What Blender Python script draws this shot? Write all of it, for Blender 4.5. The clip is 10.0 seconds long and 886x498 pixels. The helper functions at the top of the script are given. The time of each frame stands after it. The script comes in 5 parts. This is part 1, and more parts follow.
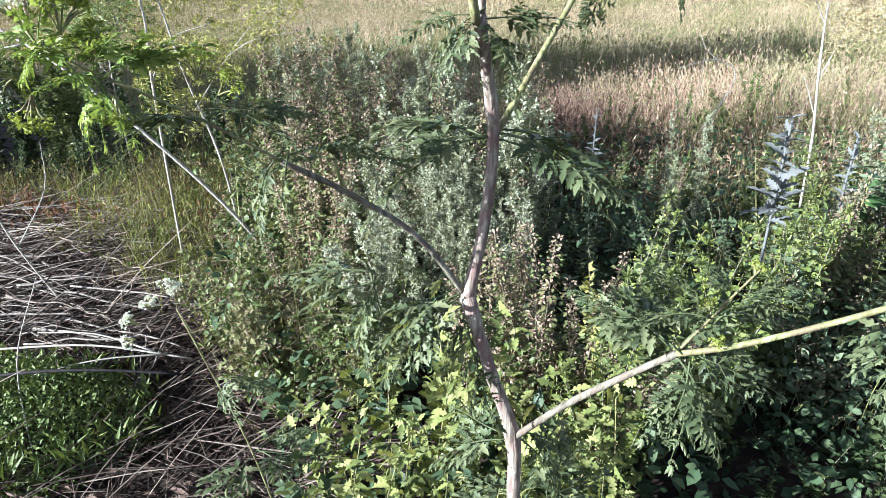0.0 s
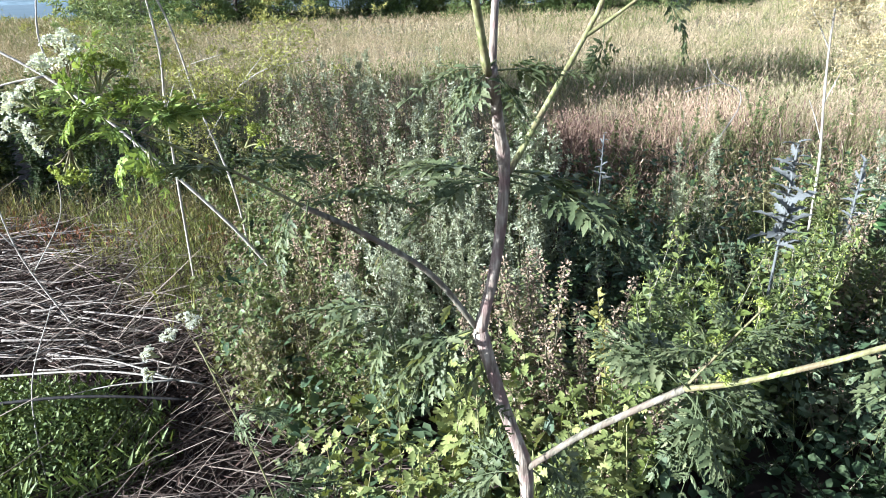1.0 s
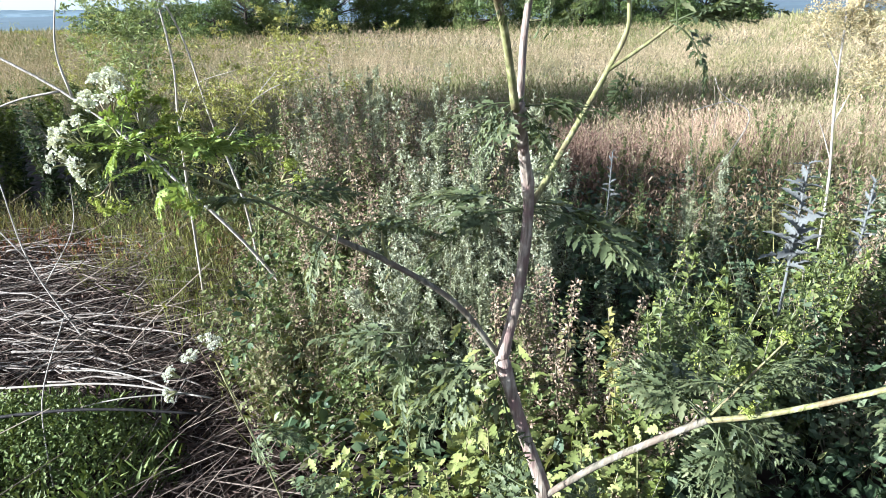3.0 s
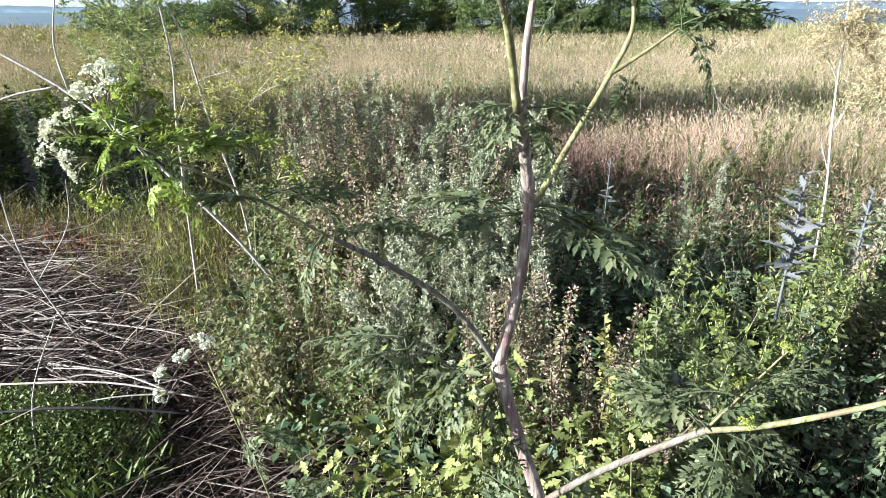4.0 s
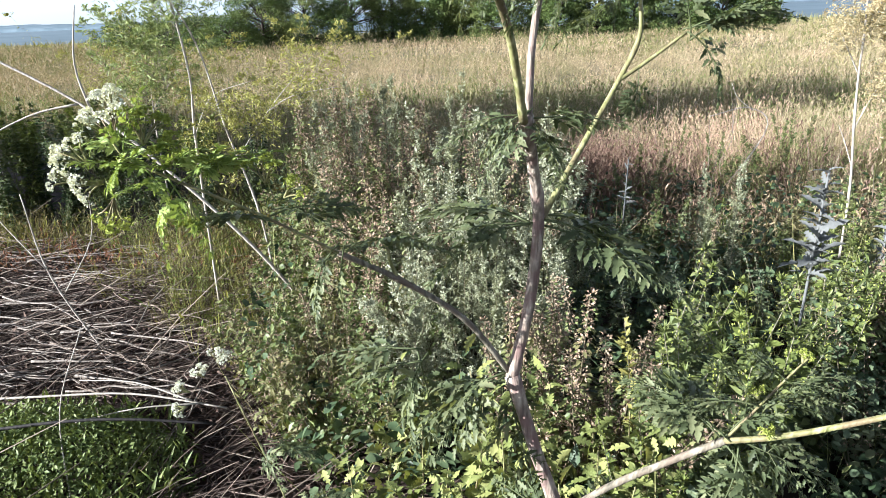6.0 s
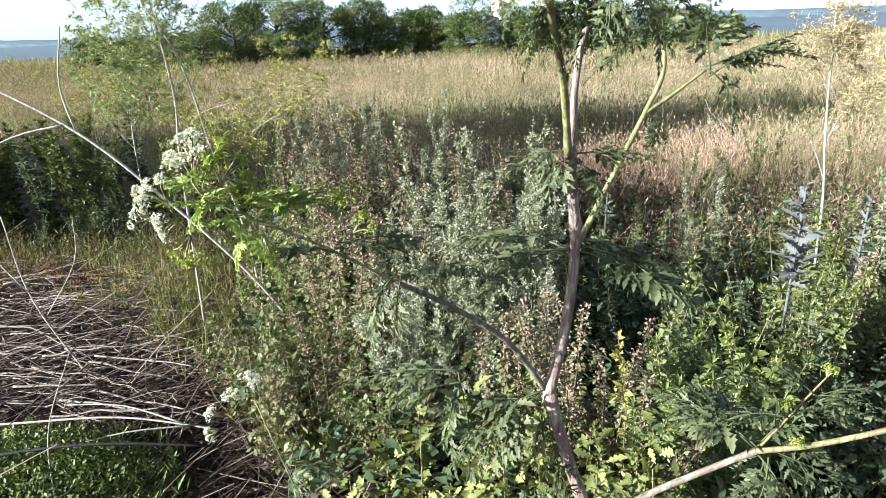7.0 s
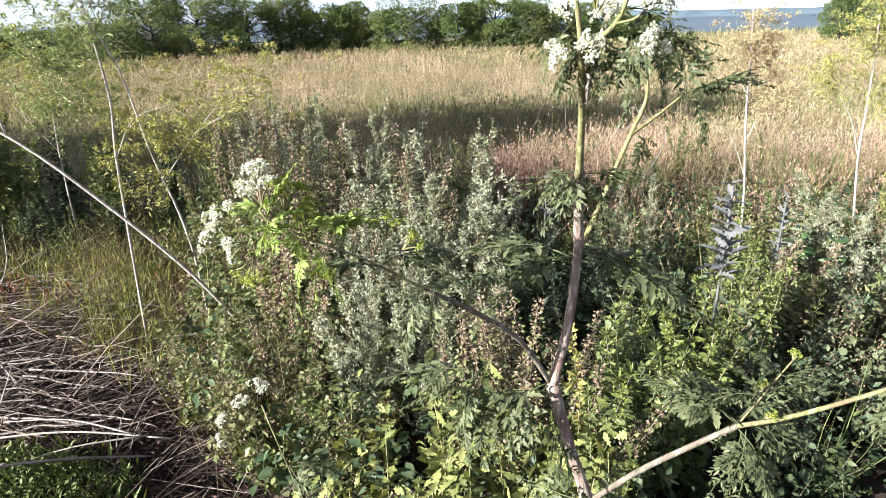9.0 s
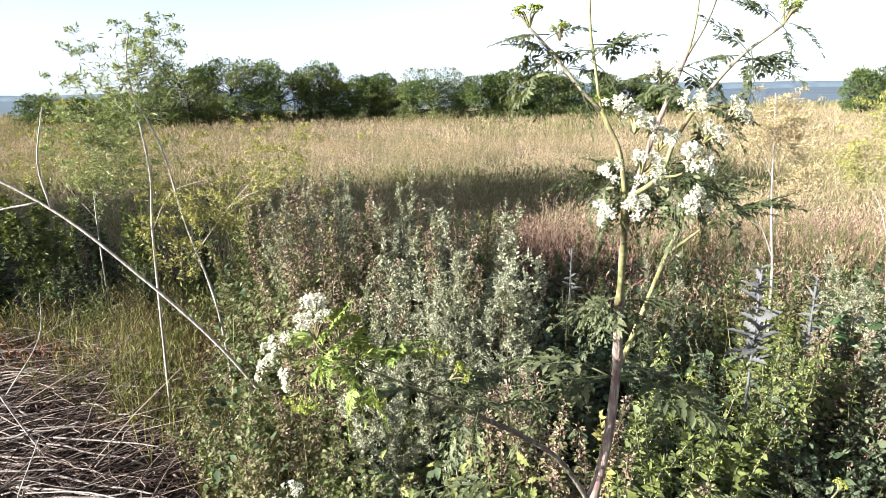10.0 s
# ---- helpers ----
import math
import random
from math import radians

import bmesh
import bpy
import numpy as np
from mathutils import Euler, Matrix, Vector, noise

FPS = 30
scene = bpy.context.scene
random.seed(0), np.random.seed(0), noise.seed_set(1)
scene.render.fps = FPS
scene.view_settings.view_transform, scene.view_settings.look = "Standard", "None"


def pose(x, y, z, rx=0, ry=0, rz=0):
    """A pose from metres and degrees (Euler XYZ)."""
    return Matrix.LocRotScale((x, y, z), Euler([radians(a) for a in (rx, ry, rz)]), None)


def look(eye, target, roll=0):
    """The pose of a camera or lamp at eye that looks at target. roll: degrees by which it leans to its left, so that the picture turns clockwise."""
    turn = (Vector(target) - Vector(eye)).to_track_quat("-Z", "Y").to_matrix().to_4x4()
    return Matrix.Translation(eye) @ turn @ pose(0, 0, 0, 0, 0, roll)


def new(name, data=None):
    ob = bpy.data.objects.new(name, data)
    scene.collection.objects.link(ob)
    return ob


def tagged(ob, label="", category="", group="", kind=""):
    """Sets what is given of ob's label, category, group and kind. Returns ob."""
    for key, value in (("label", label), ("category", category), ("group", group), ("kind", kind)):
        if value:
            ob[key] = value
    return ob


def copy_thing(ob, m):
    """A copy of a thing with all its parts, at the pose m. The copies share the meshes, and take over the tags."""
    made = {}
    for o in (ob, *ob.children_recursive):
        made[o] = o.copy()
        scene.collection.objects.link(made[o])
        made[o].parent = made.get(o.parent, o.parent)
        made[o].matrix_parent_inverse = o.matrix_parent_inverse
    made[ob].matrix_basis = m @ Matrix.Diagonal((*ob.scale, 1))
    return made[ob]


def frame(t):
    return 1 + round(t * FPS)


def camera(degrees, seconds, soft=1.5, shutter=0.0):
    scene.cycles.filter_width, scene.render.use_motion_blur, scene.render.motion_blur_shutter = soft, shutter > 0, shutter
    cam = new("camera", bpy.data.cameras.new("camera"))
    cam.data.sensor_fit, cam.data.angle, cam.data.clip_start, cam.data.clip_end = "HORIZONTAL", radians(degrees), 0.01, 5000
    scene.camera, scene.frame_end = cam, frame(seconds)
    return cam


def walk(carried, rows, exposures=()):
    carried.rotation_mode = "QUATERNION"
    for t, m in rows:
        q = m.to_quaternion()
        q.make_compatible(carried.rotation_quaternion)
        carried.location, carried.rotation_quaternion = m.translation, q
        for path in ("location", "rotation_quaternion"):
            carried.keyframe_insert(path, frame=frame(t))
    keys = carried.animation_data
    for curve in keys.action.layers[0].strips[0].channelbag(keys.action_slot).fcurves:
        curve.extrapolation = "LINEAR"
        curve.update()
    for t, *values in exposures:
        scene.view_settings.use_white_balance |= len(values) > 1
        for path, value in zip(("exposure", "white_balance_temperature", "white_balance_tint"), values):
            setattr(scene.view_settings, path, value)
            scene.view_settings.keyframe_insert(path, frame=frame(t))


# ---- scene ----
cam = camera(69.9, 10.0, soft=0.7)
PATH = [
    (0, (0.131, 0.177, 1.703), (-0.089, 1.989, 0.885), -1.3),
    (0.5, (0.125, 0.159, 1.71), (-0.141, 1.98, 0.927), -1.4),
    (1, (0.128, 0.163, 1.727), (-0.119, 1.999, 0.971), -1.9),
    (1.5, (0.113, 0.164, 1.725), (-0.136, 2.001, 0.974), -1.5),
    (2, (0.102, 0.154, 1.728), (-0.155, 1.991, 0.98), -1.2),
    (2.5, (0.095, 0.153, 1.734), (-0.17, 2.001, 1.017), -1.4),
    (3, (0.11, 0.157, 1.746), (-0.154, 2.005, 1.029), -1.5),
    (3.2, (0.106, 0.161, 1.744), (-0.143, 2.017, 1.043), -0.7),
    (4.3, (0.109, 0.169, 1.739), (-0.14, 2.021, 1.027), -0.2),
    (4.5, (0.114, 0.181, 1.733), (-0.103, 2.026, 0.992), -0.0),
    (5, (0.113, 0.183, 1.738), (-0.105, 2.033, 1.01), 0.0),
    (5.5, (0.115, 0.178, 1.741), (-0.136, 2.029, 1.027), -0.9),
    (5.7, (0.118, 0.18, 1.743), (-0.18, 2.027, 1.035), -1.9),
    (6.8, (0.073, 0.135, 1.768), (-0.251, 1.998, 1.118), -2.4),
    (7, (0.052, 0.136, 1.774), (-0.184, 2.011, 1.119), -2.3),
    (7.5, (0.009, 0.134, 1.791), (-0.08, 2.002, 1.082), -2.8),
    (8, (-0.001, 0.117, 1.808), (-0.019, 1.989, 1.105), -1.7),
    (8.5, (-0.022, 0.092, 1.807), (-0.011, 1.962, 1.097), -0.2),
    (9, (-0.038, 0.073, 1.814), (-0.058, 1.956, 1.142), -1.5),
    (9.5, (-0.042, 0.07, 1.851), (-0.086, 1.995, 1.309), -1.7),
    (10, (-0.061, 0.068, 1.881), (-0.144, 2.008, 1.403), -1.0),
]
walk(cam, [(t, look(eye, target, roll)) for t, eye, target, roll in PATH], [(0.0, 2.26, 5100, 6), (2.5, 2.24, 5150, 6), (5.0, 2.18, 5450, 9), (7.5, 2.12, 5500, 8), (10.0, 2.16, 5850, 13)])

# ---- light ----
SUN_TO = Vector((0.85, 0.45, -0.34)).normalized()      # the way the sun's rays go: low, from the side and a little behind
sun_data = bpy.data.lights.new("sun", "SUN")
sun_data.energy, sun_data.angle, sun_data.color = 5.0, radians(0.6), (1.0, 0.91, 0.79)
sun = new("sun", sun_data)
sun.matrix_world = look((0, 0, 30), Vector((0, 0, 30)) + SUN_TO)
world = bpy.data.worlds.new("sky")
scene.world = world
world.use_nodes = True
wn = world.node_tree.nodes
wn.clear()
sky = wn.new("ShaderNodeTexSky")
sky.sky_type, sky.sun_disc = "NISHITA", False
sky.sun_elevation = math.asin(-SUN_TO.z)
sky.sun_rotation = math.atan2(-SUN_TO.x, -SUN_TO.y)
sky.air_density, sky.dust_density, sky.ozone_density = 0.5, 0.6, 1.0
bg = wn.new("ShaderNodeBackground")
bg.inputs["Strength"].default_value = 0.061
wo = wn.new("ShaderNodeOutputWorld")
haze = wn.new("ShaderNodeHueSaturation")            # thin bright haze over the whole sky
haze.inputs["Saturation"].default_value = 0.34
world.node_tree.links.new(sky.outputs[0], haze.inputs["Color"])
world.node_tree.links.new(haze.outputs[0], bg.inputs[0])
world.node_tree.links.new(bg.outputs[0], wo.inputs[0])

# ---- materials ----


def material(name, cols, rough=0.5, through_light=0.0, patch=None, patch_scale=0.6, bump=0.0, bump_scale=60.0, stretch=None, per_object=False, spec=0.13):
    """cols: two or three colours picked at random leaf by leaf; patch: a colour that comes in by large soft patches."""
    m = bpy.data.materials.new(name)
    m.use_nodes = True
    nt, N, L = m.node_tree, m.node_tree.nodes, m.node_tree.links
    N.clear()
    out = N.new("ShaderNodeOutputMaterial")
    pr = N.new("ShaderNodeBsdfPrincipled")
    pr.inputs["Roughness"].default_value = rough
    pr.inputs["Specular IOR Level"].default_value = spec
    ramp = N.new("ShaderNodeValToRGB")
    el = ramp.color_ramp.elements
    if through_light:
        cols = [tuple(0.6 * c for c in cols[0])] + list(cols[1:])      # darkest leaf tone lowered for contrast, standing in for deeper shade
        cols = [(r_, g_, b_ * 1.1) if g_ > r_ * 1.02 else (r_, g_, b_) for r_, g_, b_ in cols]      # green tones get a tenth more blue
    for i, c in enumerate(cols):
        e = el[i] if i < 2 else el.new(0.5)
        e.position, e.color = i / (len(cols) - 1), (*c, 1)
    co = N.new("ShaderNodeTexCoord")
    mp = N.new("ShaderNodeMapping")
    L.new(co.outputs["Object"], mp.inputs[0])
    if stretch:
        mp.inputs["Scale"].default_value = stretch
        grain = N.new("ShaderNodeTexNoise")
        grain.inputs["Scale"].default_value, grain.inputs["Detail"].default_value = 1.0, 6
        L.new(mp.outputs[0], grain.inputs["Vector"])
        k = N.new("ShaderNodeMapRange")
        k.inputs[1].default_value, k.inputs[2].default_value = 0.32, 0.68
        L.new(grain.outputs[0], k.inputs[0])
        L.new(k.outputs[0], ramp.inputs[0])
        height = grain.outputs[0]
    else:
        if per_object:
            src = N.new("ShaderNodeObjectInfo").outputs["Random"]
        else:
            src = N.new("ShaderNodeNewGeometry").outputs["Random Per Island"]
        fine = N.new("ShaderNodeTexNoise")
        fine.inputs["Scale"].default_value, fine.inputs["Detail"].default_value = bump_scale, 3
        L.new(co.outputs["Object"], fine.inputs["Vector"])
        mixv = N.new("ShaderNodeMix")
        mixv.inputs[0].default_value = 0.35
        L.new(src, mixv.inputs[2])
        L.new(fine.outputs[0], mixv.inputs[3])
        L.new(mixv.outputs[0], ramp.inputs[0])
        height = fine.outputs[0]
    colour = ramp.outputs[0]
    if patch:
        big = N.new("ShaderNodeTexNoise")
        big.inputs["Scale"].default_value, big.inputs["Detail"].default_value = patch_scale, 4
        geo = N.new("ShaderNodeNewGeometry")
        L.new(geo.outputs["Position"], big.inputs["Vector"])
        r2 = N.new("ShaderNodeMapRange")
        r2.inputs[1].default_value, r2.inputs[2].default_value = 0.45, 0.65
        L.new(big.outputs[0], r2.inputs[0])
        mx = N.new("ShaderNodeMix")
        mx.data_type = "RGBA"
        L.new(r2.outputs[0], mx.inputs[0])
        L.new(colour, mx.inputs[6])
        mx.inputs[7].default_value = (*patch, 1)
        colour = mx.outputs[2]
    L.new(colour, pr.inputs["Base Color"])
    if bump:
        bp = N.new("ShaderNodeBump")
        bp.inputs["Strength"].default_value, bp.inputs["Distance"].default_value = bump, 0.003
        L.new(height, bp.inputs["Height"])
        L.new(bp.outputs[0], pr.inputs["Normal"])
    if through_light:
        through_light *= 0.62
        tr = N.new("ShaderNodeBsdfTranslucent")
        gain = N.new("ShaderNodeMix")
        gain.data_type, gain.blend_type = "RGBA", "MULTIPLY"
        gain.inputs[0].default_value = 1.0
        gain.inputs[7].default_value = (1.5, 1.4, 0.7, 1)
        L.new(colour, gain.inputs[6])
        L.new(gain.outputs[2], tr.inputs[0])
        ms = N.new("ShaderNodeMixShader")
        ms.inputs[0].default_value = through_light
        L.new(pr.outputs[0], ms.inputs[1])
        L.new(tr.outputs[0], ms.inputs[2])
        L.new(ms.outputs[0], out.inputs[0])
    else:
        L.new(pr.outputs[0], out.inputs[0])
    return m


M_FROND = material("hemlock_leaf", [(0.046, 0.062, 0.027), (0.088, 0.109, 0.046), (0.218, 0.226, 0.109)], 0.5, 0.5, spec=0.2)
M_FROND_YOUNG = material("young_leaf", [(0.121, 0.171, 0.046), (0.192, 0.258, 0.059), (0.352, 0.403, 0.121)], 0.45, 0.4)
M_STEM = material("hemlock_stem", [(0.094, 0.073, 0.060), (0.239, 0.194, 0.153), (0.400, 0.347, 0.286)], 0.55, 0, stretch=(230, 230, 30), bump=0.9, patch=(0.180, 0.120, 0.106), patch_scale=60)
M_STEM_GREEN = material("green_stem", [(0.096, 0.104, 0.037), (0.200, 0.200, 0.081), (0.311, 0.296, 0.155)], 0.45, 0, stretch=(220, 220, 25), bump=0.5, patch=(0.148, 0.118, 0.067), patch_scale=40)
M_STEM_GREY = material("grey_green_stem", [(0.089, 0.081, 0.059), (0.185, 0.170, 0.118), (0.296, 0.266, 0.200)], 0.5, 0, stretch=(150, 150, 18), bump=0.4)
M_DEADSTEM = material("bleached_stem", [(0.189, 0.163, 0.132), (0.315, 0.283, 0.239), (0.415, 0.383, 0.333)], 0.6, 0, stretch=(90, 90, 8), bump=0.4)
# near-black, with the shade the stick lies in put into its colour
M_SHADED_STICK = material("shaded_weathered_stick", [(0.011, 0.010, 0.010), (0.022, 0.020, 0.020), (0.041, 0.036, 0.033)], 0.7, 0, stretch=(90, 90, 8), bump=0.4)
M_PETAL = material("white_petal", [(0.50, 0.52, 0.40), (0.66, 0.67, 0.58), (0.76, 0.76, 0.71)], 0.5, 0.25)
M_BUD = material("green_bud", [(0.207, 0.266, 0.037), (0.311, 0.355, 0.067), (0.370, 0.385, 0.104)], 0.5, 0.3)
M_MUG = material("silver_leaf", [(0.144, 0.161, 0.089), (0.280, 0.297, 0.187), (0.491, 0.491, 0.356)], 0.6, 0.25, patch=(0.204, 0.216, 0.127), patch_scale=3.0)
M_MUGSTEM = material("weed_stem", [(0.067, 0.063, 0.037), (0.148, 0.126, 0.081)], 0.6)
M_NETTLE = material("nettle_leaf", [(0.044, 0.063, 0.023), (0.105, 0.131, 0.043), (0.243, 0.254, 0.101)], 0.42, 0.25, patch=(0.131, 0.159, 0.039), patch_scale=2.5)
# darker nettle leaf; for the low weeds it paints the shade they stand in
M_DARK_SHADE_NETTLE = material("dark_shade_nettle_leaf", [(0.018, 0.031, 0.013), (0.037, 0.058, 0.022), (0.081, 0.107, 0.041)], 0.42, 0.2, patch=(0.067, 0.081, 0.030), patch_scale=2.5)
# undergrowth leaf; shade between the stalks is put into this dark colour
M_SHADEDARK = material("shade_dark_leaf", [(0.026, 0.043, 0.018), (0.044, 0.068, 0.030), (0.096, 0.122, 0.056)], 0.45, 0.15)
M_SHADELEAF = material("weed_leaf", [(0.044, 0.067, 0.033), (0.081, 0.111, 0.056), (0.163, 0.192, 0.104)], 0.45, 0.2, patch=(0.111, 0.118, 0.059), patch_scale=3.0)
M_LETTUCE = material("lettuce_leaf", [(0.082, 0.106, 0.033), (0.170, 0.195, 0.054), (0.327, 0.317, 0.122)], 0.42, 0.32, bump=0.3, bump_scale=90, per_object=True)
M_SEED = material("brown_seed", [(0.105, 0.073, 0.048), (0.240, 0.173, 0.117), (0.422, 0.337, 0.241)], 0.8)
M_SMALL = material("small_leaf", [(0.044, 0.067, 0.022), (0.111, 0.141, 0.044), (0.244, 0.266, 0.111)], 0.42, 0.25, patch=(0.141, 0.126, 0.059), patch_scale=4.0)
M_COVER = material("cover_leaf", [(0.052, 0.081, 0.022), (0.104, 0.141, 0.037), (0.185, 0.215, 0.067)], 0.5, 0.22, patch=(0.104, 0.126, 0.037), patch_scale=5.0)
M_GOLD = material("golden_grass", [(0.215, 0.155, 0.096), (0.340, 0.263, 0.170), (0.474, 0.389, 0.274)], 0.6, 0.2, patch=(0.185, 0.170, 0.085), patch_scale=0.8)
M_PINK = material("pink_grass", [(0.272, 0.160, 0.120), (0.400, 0.268, 0.200), (0.512, 0.400, 0.299)], 0.6, 0.2, patch=(0.287, 0.264, 0.152), patch_scale=0.9)
M_RUST = material("rust_grass", [(0.094, 0.056, 0.042), (0.166, 0.106, 0.080), (0.254, 0.183, 0.136)], 0.7, 0.15)
M_OLIVE = material("olive_grass", [(0.111, 0.107, 0.044), (0.185, 0.174, 0.074), (0.296, 0.259, 0.133)], 0.6, 0.2, patch=(0.126, 0.133, 0.052), patch_scale=1.4)
M_GREENGRASS = material("green_grass", [(0.074, 0.104, 0.030), (0.133, 0.170, 0.052), (0.222, 0.237, 0.089)], 0.55, 0.25, patch=(0.207, 0.200, 0.081), patch_scale=1.0)
M_EDGE = material("edge_grass", [(0.081, 0.074, 0.033), (0.163, 0.141, 0.063), (0.281, 0.222, 0.126)], 0.6, 0.2, patch=(0.104, 0.141, 0.037), patch_scale=2.5)
M_TUFT = material("tuft_grass", [(0.10, 0.12, 0.03), (0.20, 0.21, 0.055), (0.36, 0.33, 0.12)], 0.55, 0.3)
M_RUSTY = material("rusty_weed", [(0.10, 0.05, 0.032), (0.22, 0.11, 0.07), (0.34, 0.20, 0.13)], 0.7, 0.15)
M_STRAW = material("straw", [(0.019, 0.013, 0.010), (0.069, 0.049, 0.038), (0.265, 0.220, 0.175)], 0.65)
M_LITTER = material("litter", [(0.030, 0.020, 0.016), (0.089, 0.058, 0.046), (0.200, 0.141, 0.111)], 0.8)
M_SILVER = material("thistle_leaf", [(0.053, 0.060, 0.050), (0.113, 0.117, 0.104), (0.200, 0.200, 0.184)], 0.7, 0.1, bump=0.5, bump_scale=50)
M_YELLOW = material("yellowing_leaf", [(0.163, 0.163, 0.052), (0.252, 0.237, 0.074), (0.340, 0.318, 0.111)], 0.5, 0.3)
M_TREE = material("tree_leaf", [(0.045, 0.071, 0.022), (0.075, 0.113, 0.032), (0.139, 0.177, 0.052)], 0.5, 0.2, patch=(0.117, 0.139, 0.043), patch_scale=0.45)
M_BARK = material("bark", [(0.037, 0.030, 0.022), (0.089, 0.074, 0.059)], 0.9, 0, stretch=(20, 20, 4), bump=0.6)
M_SOIL = material("soil", [(0.018, 0.013, 0.011), (0.037, 0.027, 0.022), (0.063, 0.046, 0.037)], 0.95, 0, stretch=(7, 7, 7), bump=0.8, patch=(0.052, 0.041, 0.026), patch_scale=0.08)
M_FARFIELD = material("far_field", [(0.074, 0.063, 0.033), (0.163, 0.133, 0.081), (0.266, 0.215, 0.141)], 0.9, 0, stretch=(5.0, 2.2, 5.0), bump=0.8, patch=(0.111, 0.111, 0.052), patch_scale=0.45)
# far land; the blue of distance haze is painted into its colour
M_HAZE_BLUE = material("haze_blue_distance", [(0.074, 0.104, 0.126), (0.118, 0.155, 0.185)], 1.0, 0, stretch=(0.02, 0.02, 0.05))

# ---- mesh tools ----
rng = np.random.default_rng(7)


class Heap:
    """Vertices and faces gathered into one mesh."""

    def __init__(self):
        self.v, self.f, self.n = [], [], 0

    def add(self, verts, faces):
        self.v.append(np.asarray(verts, float))
        self.f.extend([tuple(i + self.n for i in f) for f in faces])
        self.n += len(verts)

    def scatter(self, shape, mats):
        """Copies of one small shape at all the 4 x 4 matrices."""
        if len(mats) == 0:
            return
        v, f = shape
        k, nv = len(mats), len(v)
        vh = np.c_[v, np.ones(nv)]
        w = np.einsum("kij,nj->kni", mats, vh)[:, :, :3].reshape(-1, 3)
        self.v.append(w)
        base = self.n + nv * np.arange(k)
        for face in f:
            self.f.extend(map(tuple, (base[:, None] + np.array(face)).tolist()))
        self.n += k * nv

    def mesh(self, name, mat, smooth=True):
        me = bpy.data.meshes.new(name)
        me.from_pydata(np.concatenate(self.v), [], self.f)
        me.materials.append(mat)
        if smooth:
            me.polygons.foreach_set("use_smooth", [True] * len(me.polygons))
        me.update()
        return me


def part(name, heap, mat, parent, label=""):
    me = heap if isinstance(heap, bpy.types.Mesh) else heap.mesh(name, mat)
    ob = new(name, me)
    ob.parent = parent
    return tagged(ob, label)


def thing(name, label, category, group="", at=(0, 0, 0)):
    ob = new(name)
    ob.empty_display_size = 0.05
    ob.location = at
    return tagged(ob, label, category, group)


def unit(v):
    v = np.asarray(v, float)
    return v / (np.linalg.norm(v, axis=-1, keepdims=True) + 1e-9)


def mats(pos, way, size, roll=None):
    """Matrices that lay a shape's x axis along way, its z axis as much upwards as it can be, turned by roll."""
    pos, way = np.atleast_2d(pos), unit(np.atleast_2d(way))
    k = len(pos)
    size = np.broadcast_to(np.asarray(size, float), (k,))
    y = np.cross(np.tile([0.0, 0.03, 1.0], (k, 1)), way)
    y = unit(y)
    z = np.cross(way, y)
    if roll is not None:
        c, s = np.cos(roll)[:, None], np.sin(roll)[:, None]
        y, z = c * y + s * z, c * z - s * y
    m = np.zeros((k, 4, 4))
    m[:, :3, 0], m[:, :3, 1], m[:, :3, 2] = way * size[:, None], y * size[:, None], z * size[:, None]
    m[:, :3, 3], m[:, 3, 3] = pos, 1
    return m


def leaf_shape(width, stations=((0.0, 0.0), (0.3, 1.0), (0.65, 0.75), (1.0, 0.0)), fold=0.12, droop=0.15):
    """A leaf of length 1 along x, folded along its midrib and bent down towards the tip."""
    v, f = [], []
    for t, w in stations:
        z = -droop * t * t
        if w == 0:
            v.append((t, 0, z))
        else:
            h = w * width / 2
            v += [(t, h, z + fold * h * 2), (t, 0, z), (t, -h, z + fold * h * 2)]
    idx, rows = 0, []
    for t, w in stations:
        rows.append([idx] if w == 0 else [idx, idx + 1, idx + 2])
        idx += len(rows[-1])
    for a, b in zip(rows, rows[1:]):
        if len(a) == 1:
            f += [(a[0], b[1], b[0]), (a[0], b[2], b[1])]
        elif len(b) == 1:
            f += [(a[0], a[1], b[0]), (a[1], a[2], b[0])]
        else:
            f += [(a[0], a[1], b[1], b[0]), (a[1], a[2], b[2], b[1])]
    return np.array(v), f


OVATE = leaf_shape(0.55)
LANCE = (np.array([(0, 0, 0), (0.4, 0.11, 0.04), (1, 0, -0.12), (0.4, -0.11, 0.04)]), [(0, 3, 2), (0, 2, 1)])
KITE = (np.array([(0, 0, 0), (0.5, 0.26, 0.07), (1, 0, -0.06), (0.5, -0.26, 0.07)]), [(0, 3, 2), (0, 2, 1)])
ROUND = (np.array([(0, 0, 0), (0.28, 0.36, 0.06), (0.72, 0.34, 0.0), (1, 0, -0.12), (0.72, -0.34, 0.0), (0.28, -0.36, 0.06)]), [(0, 3, 2, 1), (0, 5, 4, 3)])


def smooth_line(points, steps=6):
    """A Catmull-Rom curve through the points."""
    p = np.asarray(points, float)
    p = np.vstack([2 * p[0] - p[1], p, 2 * p[-1] - p[-2]])
    out = []
    for i in range(1, len(p) - 2):
        for s in np.arange(steps) / steps:
            out.append(0.5 * ((2 * p[i]) + (-p[i - 1] + p[i + 1]) * s + (2 * p[i - 1] - 5 * p[i] + 4 * p[i + 1] - p[i + 2]) * s * s
                              + (-p[i - 1] + 3 * p[i] - 3 * p[i + 1] + p[i + 2]) * s ** 3))
    out.append(p[-2])
    return np.array(out)


